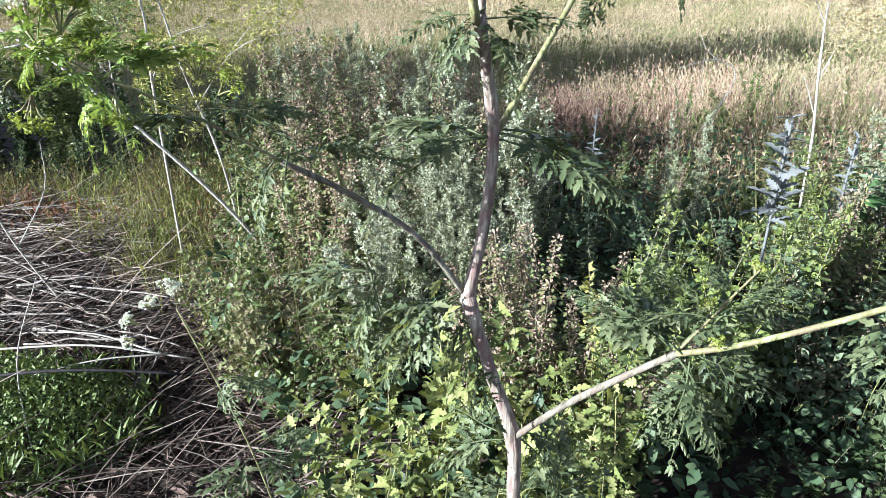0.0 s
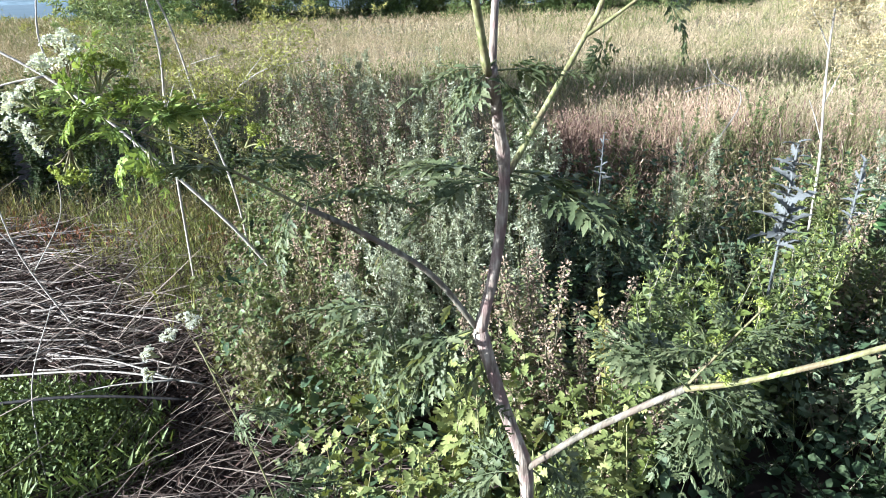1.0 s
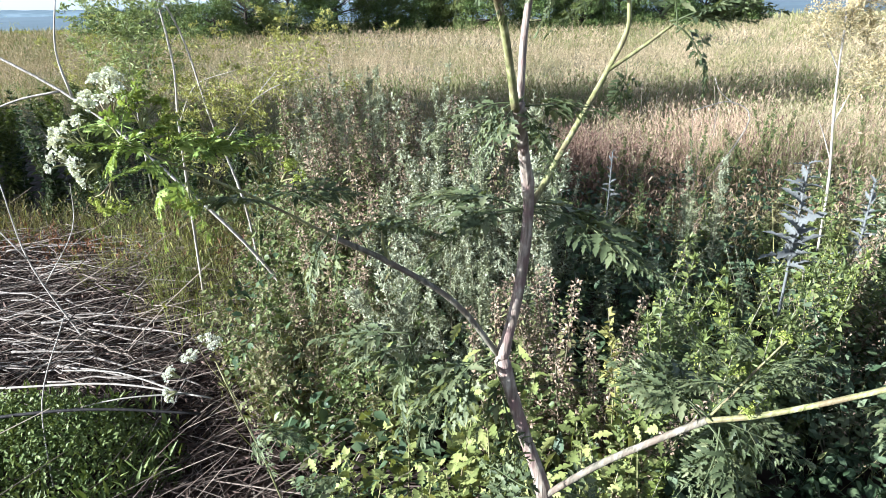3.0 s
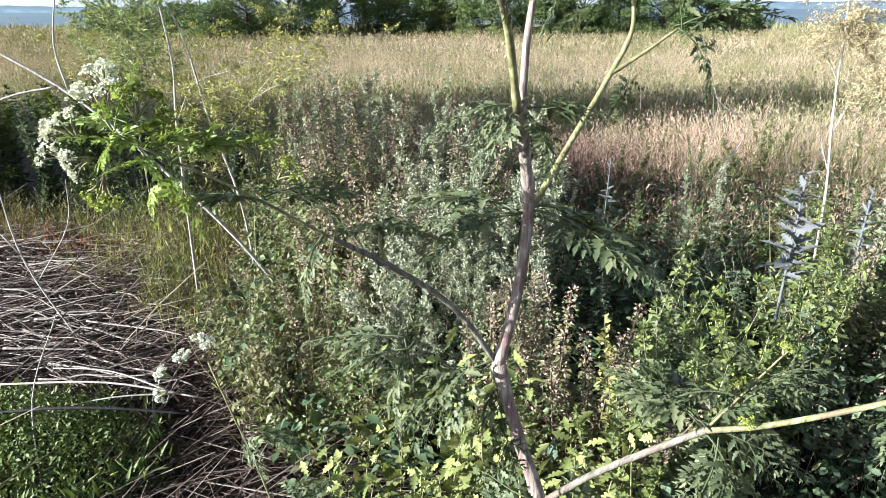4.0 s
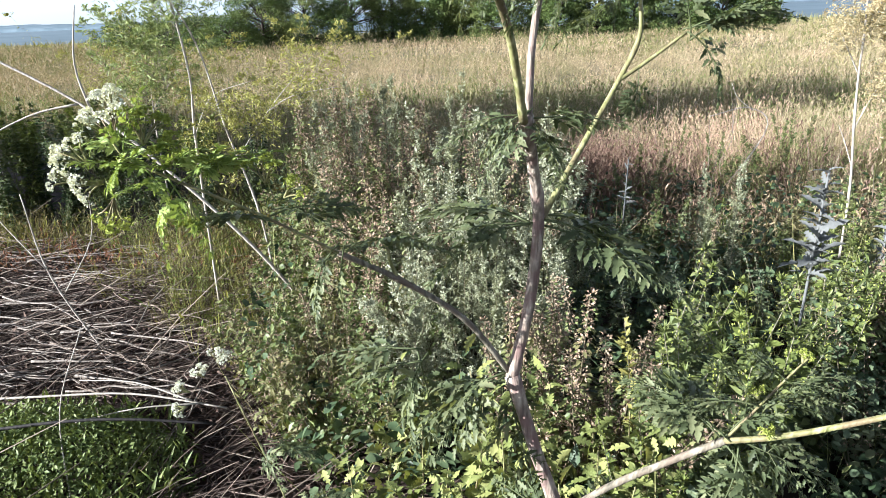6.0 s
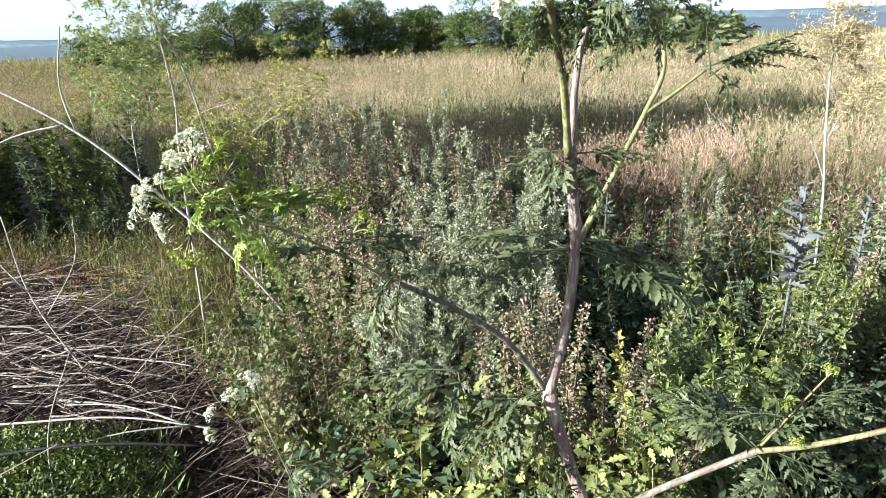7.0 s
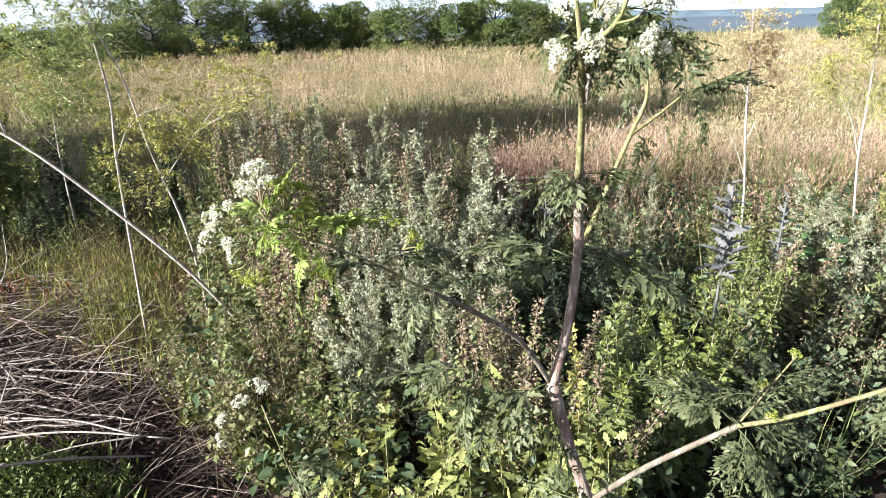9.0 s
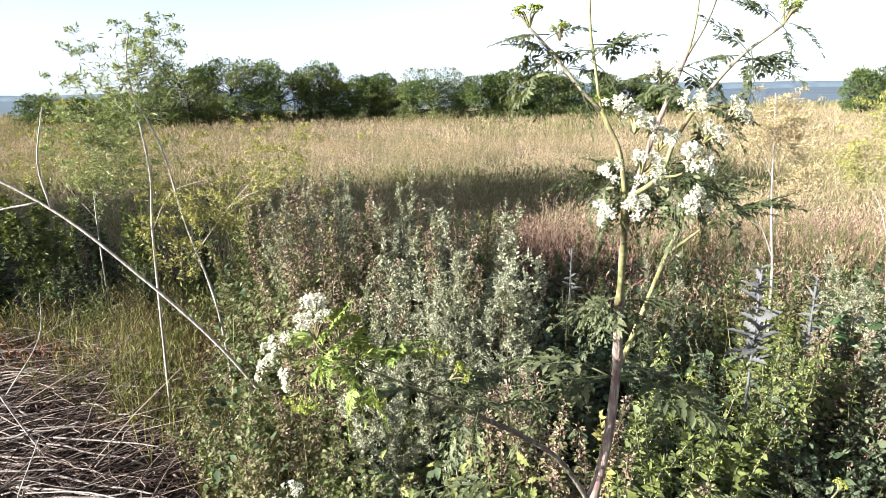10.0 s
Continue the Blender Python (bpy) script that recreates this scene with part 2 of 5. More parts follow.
def tube(heap, line, r0, r1, sides=6, ridges=0.0, nodes=()):
    """A tapered stem along a line; nodes: shares of its length where it swells."""
    line = np.asarray(line, float)
    n = len(line)
    tan = unit(np.gradient(line, axis=0))
    ref = np.array([0.3, 1.0, 0.1]) if abs(tan[0][1]) < 0.8 else np.array([1.0, 0.2, 0.1])
    a = unit(np.cross(tan, ref))
    b = np.cross(tan, a)
    ang = np.arange(sides) * 2 * math.pi / sides
    rr = 1 + ridges * (np.arange(sides) % 2)
    v = []
    for i in range(n):
        t = i / (n - 1)
        r = r0 + (r1 - r0) * t
        for nd in nodes:
            r *= 1 + 0.25 * math.exp(-((t - nd) / 0.03) ** 2)
        v.append(line[i] + r * rr[:, None] * (np.cos(ang)[:, None] * a[i] + np.sin(ang)[:, None] * b[i]))
    f = []
    for i in range(n - 1):
        for j in range(sides):
            k = (j + 1) % sides
            f.append((i * sides + j, i * sides + k, (i + 1) * sides + k, (i + 1) * sides + j))
    f.append(tuple(reversed(range(sides))))
    f.append(tuple((n - 1) * sides + j for j in range(sides)))
    heap.add(np.concatenate(v), f)


def wiggle(a, b, amount, n=6, sag=0.0):
    """A slightly crooked line from a to b."""
    a, b = np.asarray(a, float), np.asarray(b, float)
    t = np.linspace(0, 1, n)[:, None]
    p = a + (b - a) * t + rng.normal(0, amount, (n, 3)) * np.sin(math.pi * t)
    p[:, 2] -= sag * (np.sin(math.pi * t[:, 0]))
    return p


# ---- the ground and the distance ----
def ground_sheet():
    h = Heap()
    xs = np.concatenate([np.linspace(-1500, -30, 14), np.linspace(-24, 24, 49), np.linspace(30, 1500, 14)])
    ys = np.concatenate([np.linspace(-600, -20, 8), np.linspace(-14, 50, 65), np.linspace(60, 140, 5), np.linspace(240, 2600, 12)])
    v = [(x, y, 0.035 * noise.noise(Vector((x * 0.7, y * 0.7, 3.1))) if abs(x) < 40 and -20 < y < 55 else 0.0) for y in ys for x in xs]
    nx = len(xs)
    f = [(j * nx + i, j * nx + i + 1, (j + 1) * nx + i + 1, (j + 1) * nx + i) for j in range(len(ys) - 1) for i in range(nx - 1)]
    h.add(v, f)
    me = h.mesh("ground", M_SOIL)
    me.materials.append(M_FARFIELD)
    me.materials.append(M_HAZE_BLUE)
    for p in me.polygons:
        # past 75 m the ground is painted haze-blue too
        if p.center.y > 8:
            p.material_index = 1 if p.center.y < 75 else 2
    return tagged(new("ground", me), "dry brown soil under weeds and field grass", "ground", kind="structure")


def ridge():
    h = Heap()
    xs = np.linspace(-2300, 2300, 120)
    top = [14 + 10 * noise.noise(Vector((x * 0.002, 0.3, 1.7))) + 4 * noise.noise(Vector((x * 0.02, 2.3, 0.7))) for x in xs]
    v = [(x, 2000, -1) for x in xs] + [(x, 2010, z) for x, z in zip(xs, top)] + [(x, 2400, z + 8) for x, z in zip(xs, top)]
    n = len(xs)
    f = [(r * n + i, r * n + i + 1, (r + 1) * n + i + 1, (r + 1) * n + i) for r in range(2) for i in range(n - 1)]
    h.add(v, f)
    return tagged(new("backdrop", h.mesh("backdrop", M_HAZE_BLUE)), "low wooded ridge far off on the horizon, painted haze-blue", "hills", kind="structure")


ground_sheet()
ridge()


def left_edge(y):
    """Where the weeds end and the flattened straw begins."""
    return np.interp(y, [1.2, 2.0, 2.6, 3.5, 4.8, 5.7, 7.0], [-0.45, -0.72, -1.30, -1.50, -2.1, -2.5, -5.5])


def tree(label, x, y, height, spread, seed, leaves=17000, group="trees beyond the field", leaf=0.12, clumps=46):
    """A bushy tree: trunk, limbs and a crown of leaf clumps with an uneven outline and gaps."""
    r = np.random.default_rng(seed)
    root = thing("tree", label, "tree", group, (x, y, 0))
    wood = Heap()
    tube(wood, wiggle((0, 0, -0.1), (0.1, 0, height * 0.72), 0.05, 7), 0.13, 0.03, 7)
    crown = Heap()
    centre = np.empty((clumps, 3))
    for i in range(clumps):
        a, q = r.uniform(0, 2 * math.pi), math.sqrt(r.uniform(0.25, 1))
        z = r.uniform(0.03, 0.90)
        wide = spread * math.sqrt(max(0.05, 1 - ((z - 0.38) / 0.62) ** 2))
        centre[i] = (q * wide * math.cos(a), q * wide * math.sin(a), z * height)
        tube(wood, wiggle((0.03, 0, height * (0.12 + 0.5 * z)), centre[i], 0.06, 4), 0.035, 0.01, 5)
    per = leaves // clumps
    for c in centre:
        d = unit(r.normal(size=(per, 3)) + (0, 0, 0.15))
        rad = r.uniform(0.25, 1.0, (per, 1)) ** 0.4
        p = c + d * rad * np.array([0.34 * spread, 0.34 * spread, 0.12 * height]) * r.uniform(0.6, 1.3)
        p[:, 2] = np.maximum(p[:, 2], 0.05)
        crown.scatter(KITE, mats(p, d + r.normal(0, 0.6, (per, 3)), leaf * r.uniform(0.6, 1.4, per), r.uniform(-1.0, 1.0, per)))
    # sprays that break the outline
    sp = 260
    d = unit(r.normal(size=(sp, 3)) + (0, 0, 1.1))
    p = centre[r.integers(0, clumps, sp)] + d * np.array([0.34 * spread, 0.34 * spread, 0.12 * height]) * r.uniform(0.9, 1.2, (sp, 1))
    crown.scatter(LANCE, mats(p, d, leaf * r.uniform(1.2, 2.4, sp)))
    part("trunk", wood, M_BARK, root)
    part("crown", crown, M_TREE, root)
    return root


LBL = "dense dark green bushy tree beyond the grass field"
for i, (x, y, hgt, spr) in enumerate([(-16.7, 38, 3.8, 2.0), (-14.4, 39, 4.2, 2.2), (-11.8, 40, 4.1, 2.1), (-9.7, 42, 3.9, 1.6), (-7.5, 42.5, 3.1, 1.8), (-5.6, 43, 3.2, 1.4), (-2.5, 42, 3.6, 2.2), (0.7, 42, 3.0, 1.6), (3.1, 42.5, 3.3, 2.0), (5.3, 43, 3.2, 1.8), (7.9, 43, 3.0, 2.0), (10.6, 44, 2.6, 1.8), (12.9, 44, 1.9, 1.3)]):
    tree(LBL, x, y, hgt, spr, 40 + i)
for i, (x, y, hgt, spr) in enumerate([(-17.8, 36, 2.3, 1.6), (-20.7, 38, 2.2, 1.4), (-24.2, 40, 2.1, 1.6), (-28.4, 42, 2.2, 1.5)]):
    tree("low green bush at the end of the tree row", x, y, hgt, spr, 60 + i, 9000)
for i, (x, y, hgt, spr) in enumerate([(24.2, 41, 2.9, 1.2), (25.6, 40, 3.3, 1.4), (28.6, 40, 3.1, 1.5)]):
    tree("green bushy tree standing apart in the field", x, y, hgt, spr, 70 + i, 10000)
# the tall trees at the side whose shadow lies across the field
for i, (x, y, hgt) in enumerate([(-15.0, 1.4, 8.4), (-16.6, 0.6, 9.0), (-18.2, -0.3, 9.6), (-16.0, 2.2, 8.8), (-15.0, 3.4, 8.4), (-15.0, 4.0, 7.2), (-15.2, 4.6, 6.0), (-15.6, 5.7, 4.9)]):
    tree("tall green tree beside the field", x, y, hgt, 1.05, 80 + i, 9000, "trees at the side", 0.33, 34)


# ---- grasses ----
HEAD = (np.array([(0, 0, 0), (0.3, 0.12, 0.03), (0.7, 0.10, 0.0), (1, 0, -0.18), (0.7, -0.10, 0.0), (0.3, -0.12, 0.03)]), [(0, 5, 4, 3), (0, 3, 2, 1)])


def blades(name, label, mat, xy, h0, h1, width, lean=0.25, heads=0.0, tuft=None, head=(0.022, 0.055)):
    """Standing grass: bent blades, and seed heads on a share of them; tuft: blades in a tuft and its radius."""
    n = len(xy)
    hgt, out = rng.uniform(h0, h1, n), 0.0
    hgt *= np.array([1 + 0.35 * noise.noise(Vector((x * 0.55, y * 0.55, 1.0))) + 0.3 * noise.noise(Vector((x * 1.9, y * 1.9, 5.0))) for x, y in xy])
    if tuft:
        k, rad = tuft
        off = rng.normal(0, 1, (n * k, 2))
        hgt = np.repeat(hgt, k) * rng.uniform(0.5, 1.0, n * k)
        xy = np.repeat(xy, k, 0) + off * rad * np.repeat(rng.uniform(0.5, 1.5, n), k)[:, None]
        out = off * 0.22
        n = n * k
    heap = Heap()
    a = rng.uniform(0, 2 * math.pi, n)
    way = np.c_[np.cos(a) * lean * rng.uniform(0, 1, n) + 0.06, np.sin(a) * lean * rng.uniform(0, 1, n), np.ones(n)]
    way[:, :2] += out
    pos = np.c_[xy, np.full(n, -0.02)]
    w = width
    shape = (np.array([(0, w, 0), (0, -w, 0), (0.55, w * 0.8, 0.02), (0.55, -w * 0.8, 0.02), (1.0, 0, 0.10)]), [(0, 1, 3, 2), (2, 3, 4)])
    heap.scatter(shape, mats(pos, way, hgt, rng.uniform(-1.5, 1.5, n)))
    for share in (1.0, 0.5):
        pick = np.flatnonzero(rng.uniform(0, 1, n) < heads * share)
        k = len(pick)
        if k:
            at = rng.uniform(0.78, 0.98, k) if share < 1 else np.full(k, 0.95)
            tip = pos[pick] + unit(way[pick]) * (hgt[pick] * at)[:, None]
            heap.scatter(HEAD, mats(tip, unit(way[pick]) + rng.normal(0, 0.35, (k, 3)), rng.uniform(*head, k), rng.uniform(-1.5, 1.5, k)))
    return tagged(new(name, heap.mesh(name, mat, False)), label, "grass", kind="stuff")


def spots(n, y0, y1, x_of, keep=None):
    """Random places between y0 and y1 in the wedge that x_of gives as (left, right)."""
    y = np.sqrt(rng.uniform(y0 ** 2, y1 ** 2, n))
    l, r_ = x_of(y)
    x = l + (r_ - l) * rng.uniform(0, 1, n)
    p = np.c_[x, y]
    return p[keep(x, y)] if keep else p


def wedge(y):
    return -1.1 * y - 2, 1.0 * y + 2


def patchy(x, y, s, cut, seed):
    return np.array([noise.noise(Vector((a * s, b * s, seed))) for a, b in zip(x, y)]) > cut


blades("field_grass", "tall dry golden grass covering the field", M_GOLD, spots(7000, 8.6, 24, wedge), 0.30, 0.60, 0.006, 0.9, 0.75, (9, 0.12), (0.035, 0.085))
blades("far_field_grass", "dry golden grass with greenish patches at the far end of the field", M_GOLD, spots(7000, 22, 52, wedge), 0.35, 0.72, 0.014, 0.9, 0.8, (7, 0.28), (0.07, 0.15))
blades("distant_grass", "pale dry grass running on behind the trees", M_OLIVE, spots(5000, 50, 72, wedge), 0.4, 0.8, 0.05, 0.6)
blades("far_green_grass", "greenish tall grass along the foot of the trees", M_OLIVE, spots(2600, 24, 44, wedge, lambda x, y: patchy(x, y, 0.16, -0.05, 4.0)), 0.45, 0.85, 0.014, 0.6, 0.7, (6, 0.25), (0.10, 0.22))
blades("olive_grass", "olive-green grass patches in the golden field", M_OLIVE, spots(4200, 10, 26, wedge, lambda x, y: patchy(x, y, 0.35, 0.02, 8.0)), 0.3, 0.58, 0.007, 0.8, 0.5, (8, 0.12), (0.05, 0.12))
blades("shade_grass", "greener tall grass crossing the middle of the field", M_GREENGRASS, spots(1900, 7.8, 14.5, wedge, lambda x, y: (y > 8.2 + 0.3 * x)), 0.3, 0.62, 0.006, 0.7, 0.3, (11, 0.11), (0.04, 0.09))
blades("near_grass", "dry golden grass between the weeds and the field", M_GOLD, spots(1700, 5.6, 11, wedge, lambda x, y: x > left_edge(np.minimum(y, 6.9)) - 0.5), 0.3, 0.62, 0.0045, 0.8, 0.8, (12, 0.08), (0.025, 0.06))
blades("pink_grass", "dense pinkish dry grass with seed heads", M_PINK, spots(1700, 3.7, 8.6, lambda y: (0.2 * y - 0.9, 0.95 * y + 1.2), lambda x, y: (y > 4.5 - 0.35 * x) & patchy(x, y, 0.9, -0.28, 6.0) & (((x - 0.11 * y) / 0.62) ** 2 + ((y - 6.1) / 1.5) ** 2 > 1)), 0.35, 0.78, 0.0024, 0.8, 1.0, (11, 0.06), (0.022, 0.05))
blades("rust_grass", "short rust-brown dead grass in dense clumps", M_RUST, spots(520, 4.6, 7.4, lambda y: (0.05 * y - 0.3, 0.8 * y + 0.6), lambda x, y: patchy(x, y, 1.1, -0.02, 2.0)), 0.35, 0.80, 0.0032, 0.7, 0.9, (14, 0.05), (0.025, 0.06))
blades("yellow_tufts", "yellow-green grass tufts in the pink grass", M_EDGE, spots(420, 3.7, 6.8, lambda y: (0.2 * y - 0.3, 0.75 * y)), 0.45, 0.8, 0.003, 0.5, 0.2, (14, 0.05))
blades("rust_clump", "dark reddish-brown dead weeds in one clump", M_RUST, np.c_[rng.normal(0.68, 0.34, 420), rng.normal(6.1, 0.6, 420)], 0.40, 0.78, 0.0036, 0.7, 0.9, (13, 0.05))
blades("green_blades", "thin green grass between the weeds", M_GREENGRASS, spots(700, 2.2, 7.5, lambda y: (left_edge(y), 1.0 * y + 1.0)), 0.4, 0.85, 0.003, 0.4, 0.1, (9, 0.05))
blades("edge_grass", "tangled yellowish grass at the edge of the straw", M_EDGE, spots(7000, 3.2, 5.8, lambda y: (left_edge(y) - 0.75, left_edge(y) + 0.25)), 0.10, 0.36, 0.003, 1.3, 0.3)
blades("border_grass", "tangled dead grass along the foot of the dark nettles", M_EDGE, np.c_[rng.uniform(-6.5, -2.0, 4200), rng.normal(4.72, 0.22, 4200)], 0.12, 0.42, 0.003, 1.3, 0.3)
tuft_places = np.concatenate([np.c_[rng.normal(-2.15, 0.28, 34), rng.normal(4.15, 0.3, 34)], np.c_[rng.uniform(-4.6, -2.2, 26), rng.normal(4.55, 0.18, 26)], np.c_[rng.normal(-1.75, 0.12, 12), rng.normal(3.6, 0.25, 12)]])
blades("edge_tufts", "yellow-green grass tufts at the edge of the straw", M_TUFT, tuft_places, 0.22, 0.42, 0.005, 0.5, 0.1, (26, 0.045))
blades("rusty_tufts", "reddish-brown dead weeds at the edge of the straw", M_RUSTY, np.c_[rng.uniform(-4.4, -1.6, 60), rng.normal(4.45, 0.25, 60)], 0.10, 0.24, 0.006, 0.9, 0.9, (14, 0.06), (0.03, 0.06))
blades("side_grass", "dry grass on the ground around", M_GOLD, np.c_[rng.uniform(-12, 12, 5000), rng.uniform(-12, -0.6, 5000)], 0.3, 0.7, 0.006, 0.4, 0.3)


# ---- weeds ----
def along(line, t):
    return np.stack([np.interp(t * (len(line) - 1), range(len(line)), line[:, k]) for k in range(3)], 1)


def stuff(ob):
    return tagged(ob, kind="stuff")


def sprigs(r, line, count, length, nodes, up=0.7, low=0.1, bunch=1.0):
    """Side shoots of a stem: the places of their leaves, the way outwards, and each place's share of the stem's height."""
    tb = r.uniform(low, 0.97, count)
    o = along(line, tb)
    ph = r.uniform(0, 2 * math.pi, count)
    d = unit(np.c_[np.cos(ph), np.sin(ph), up * r.uniform(0.3, 1.3, count)])
    ln = length * (1.06 - tb) ** 0.85 * r.uniform(0.4, 1.1, count)
    s = r.uniform(0.1, 1.0, (count, nodes)) ** bunch
    p = o[:, None] + d[:, None] * (s * ln[:, None])[:, :, None]
    p[:, :, 2] += 0.25 * (s ** 2) * ln[:, None]
    return p.reshape(-1, 3), np.repeat(d, nodes, 0), np.repeat(tb, nodes), np.stack([o, o + d * ln[:, None] + np.c_[0 * ln, 0 * ln, 0.25 * ln]], 1)


def stalk_line(r, spread, hgt, bend=0.5):
    a = r.uniform(0, 2 * math.pi)
    o = np.array([math.cos(a), math.sin(a), 0])
    q = r.uniform(0.3, 1.0) * spread
    return smooth_line([o * 0.02, o * q * bend + (0, 0, hgt * 0.5) + r.normal(0, 0.012, 3), o * q + (0, 0, hgt)], 5)


def mugwort(label, height, stems, seed, spread=0.24, mat=None, leaf=0.028, name="mugwort", group="grey-green weeds", shoots_of=(34, 0.19, 22), up=1.0):
    r = np.random.default_rng(seed)
    root = thing(name, label, "weed", group)
    for s in range(stems):
        hgt = height * r.uniform(0.68, 1.0)
        line = stalk_line(r, spread, hgt)
        wood, fol = Heap(), Heap()
        tube(wood, line, 0.004, 0.0012, 5)
        p, d, t, shoots = sprigs(r, line, *shoots_of, up, 0.1, 0.5)
        for a in shoots[::4]:
            tube(wood, a, 0.0016, 0.0006, 3)
        n = len(p)
        w = d * 0.8 + r.normal(0, 0.6, (n, 3)) + (0, 0, 0.1)
        fol.scatter(LANCE, mats(p, w, leaf * r.uniform(0.6, 1.2, n) * (1.15 - 0.5 * t), r.uniform(-1, 1, n)))
        w = d * 0.6 + r.normal(0, 0.8, (n, 3))
        fol.scatter(KITE, mats(p + r.normal(0, 0.008, (n, 3)), w, leaf * r.uniform(0.3, 0.6, n), r.uniform(-1, 1, n)))
        # the spike at the top
        k = 60 if name == "yellow_weed" else 130
        t2 = r.uniform(0.55, 1.0, k)
        ph = r.uniform(0, 2 * math.pi, k)
        fol.scatter(KITE, mats(along(line, t2), np.c_[np.cos(ph), np.sin(ph), r.uniform(0.1, 1.2, k)], leaf * r.uniform(0.5, 1.0, k) * (1.75 - t2), r.uniform(-1, 1, k)))
        st = part("stem", wood, M_MUGSTEM, root)
        stuff(part("foliage", fol, mat or M_MUG, st))
    return root


def nettle(label, height, stems, seed, mat=None, leaf=0.075, tassels=True, name="nettle", group="leafy green weeds"):
    r = np.random.default_rng(seed)
    root = thing(name, label, "weed", group)
    for s in range(stems):
        wood, fol, sd = Heap(), Heap(), Heap()
        hgt = height * r.uniform(0.65, 1.0)
        line = stalk_line(r, 0.34, hgt, 0.3)
        tube(wood, line, 0.0035, 0.0012, 5)
        n = int(hgt / 0.040)
        t = np.linspace(0.12, 1, n)
        base = along(line, t)
        for side in range(6):
            ph = np.arange(n) * math.pi / 2 + side * math.pi + r.normal(0, 0.35, n) + 0.7 * (side // 2)
            w = np.c_[np.cos(ph), np.sin(ph), r.uniform(-0.5, 0.6, n) + 0.4 * t]
            out = (0.0, 0.03, 0.06)[side // 2] * (1 - t)[:, None] * unit(w * (1, 1, 0))
            size = leaf * r.uniform(0.7, 1.25, n) * (1.1 - 0.72 * t ** 2) * (1.0, 0.7, 0.55)[side // 2]
            fol.scatter(OVATE, mats(base + out, w, size, r.normal(0, 0.6, n)))
            if tassels and side < 2:
                k = 5
                p = np.repeat(base[n // 3:], k, 0) + r.normal(0, 0.013, (k * (n - n // 3), 3))
                sd.scatter(KITE, mats(p, r.normal(0, 1, p.shape) + (0, 0, -0.6), r.uniform(0.006, 0.013, len(p))))
        w = r.normal(0, 0.6, (16, 3)) + (0, 0, 0.8)
        fol.scatter(LANCE, mats(np.tile(line[-1], (16, 1)), w, leaf * 0.6))
        st = part("stem", wood, M_STEM_GREY, root)
        stuff(part("foliage", fol, mat or M_NETTLE, st))
        if tassels:
            stuff(part("tassel", sd, M_BUD, st, "pale yellow-green tassels"))
    return root


def horehound(label, height, stems, seed):
    """Upright stalks with brown whorls of dry seed cups and small leaves."""
    r = np.random.default_rng(seed)
    root = thing("horehound", label, "weed", "brown seeded weeds")
    for s in range(stems):
        wood, fol, sd = Heap(), Heap(), Heap()
        hgt = height * r.uniform(0.6, 1.0)
        line = stalk_line(r, 0.24, hgt)
        tube(wood, line, 0.004, 0.002, 5)
        n = max(5, int(hgt / 0.03))
        t = np.linspace(0.25, 1, n)
        base = along(line, t) + r.normal(0, 0.018, (n, 3)) * (1.15 - t)[:, None]
        k = 18
        d = unit(r.normal(size=(n * k, 3)) * (1, 1, 0.7))
        p = np.repeat(base, k, 0) + d * (0.020 * np.repeat(1.15 - 0.5 * t, k) * r.uniform(0.5, 1, n * k))[:, None]
        sd.scatter(KITE, mats(p, d + (0, 0, 0.4), r.uniform(0.009, 0.019, n * k), r.uniform(-1, 1, n * k)))
        for side in range(6):
            ph = r.uniform(0, 2 * math.pi, n)
            w = np.c_[np.cos(ph), np.sin(ph), r.uniform(-0.9, 0.3, n)]
            fol.scatter(OVATE, mats(base + 0.02 * w, w, 0.05 * r.uniform(0.5, 1.1, n) * (1.3 - t), r.normal(0, 0.5, n)))
        st = part("stem", wood, M_MUGSTEM, root)
        stuff(part("foliage", fol, M_SMALL, st))
        stuff(part("seed_head", sd, M_SEED, st, "dry brown seed cups"))
    return root


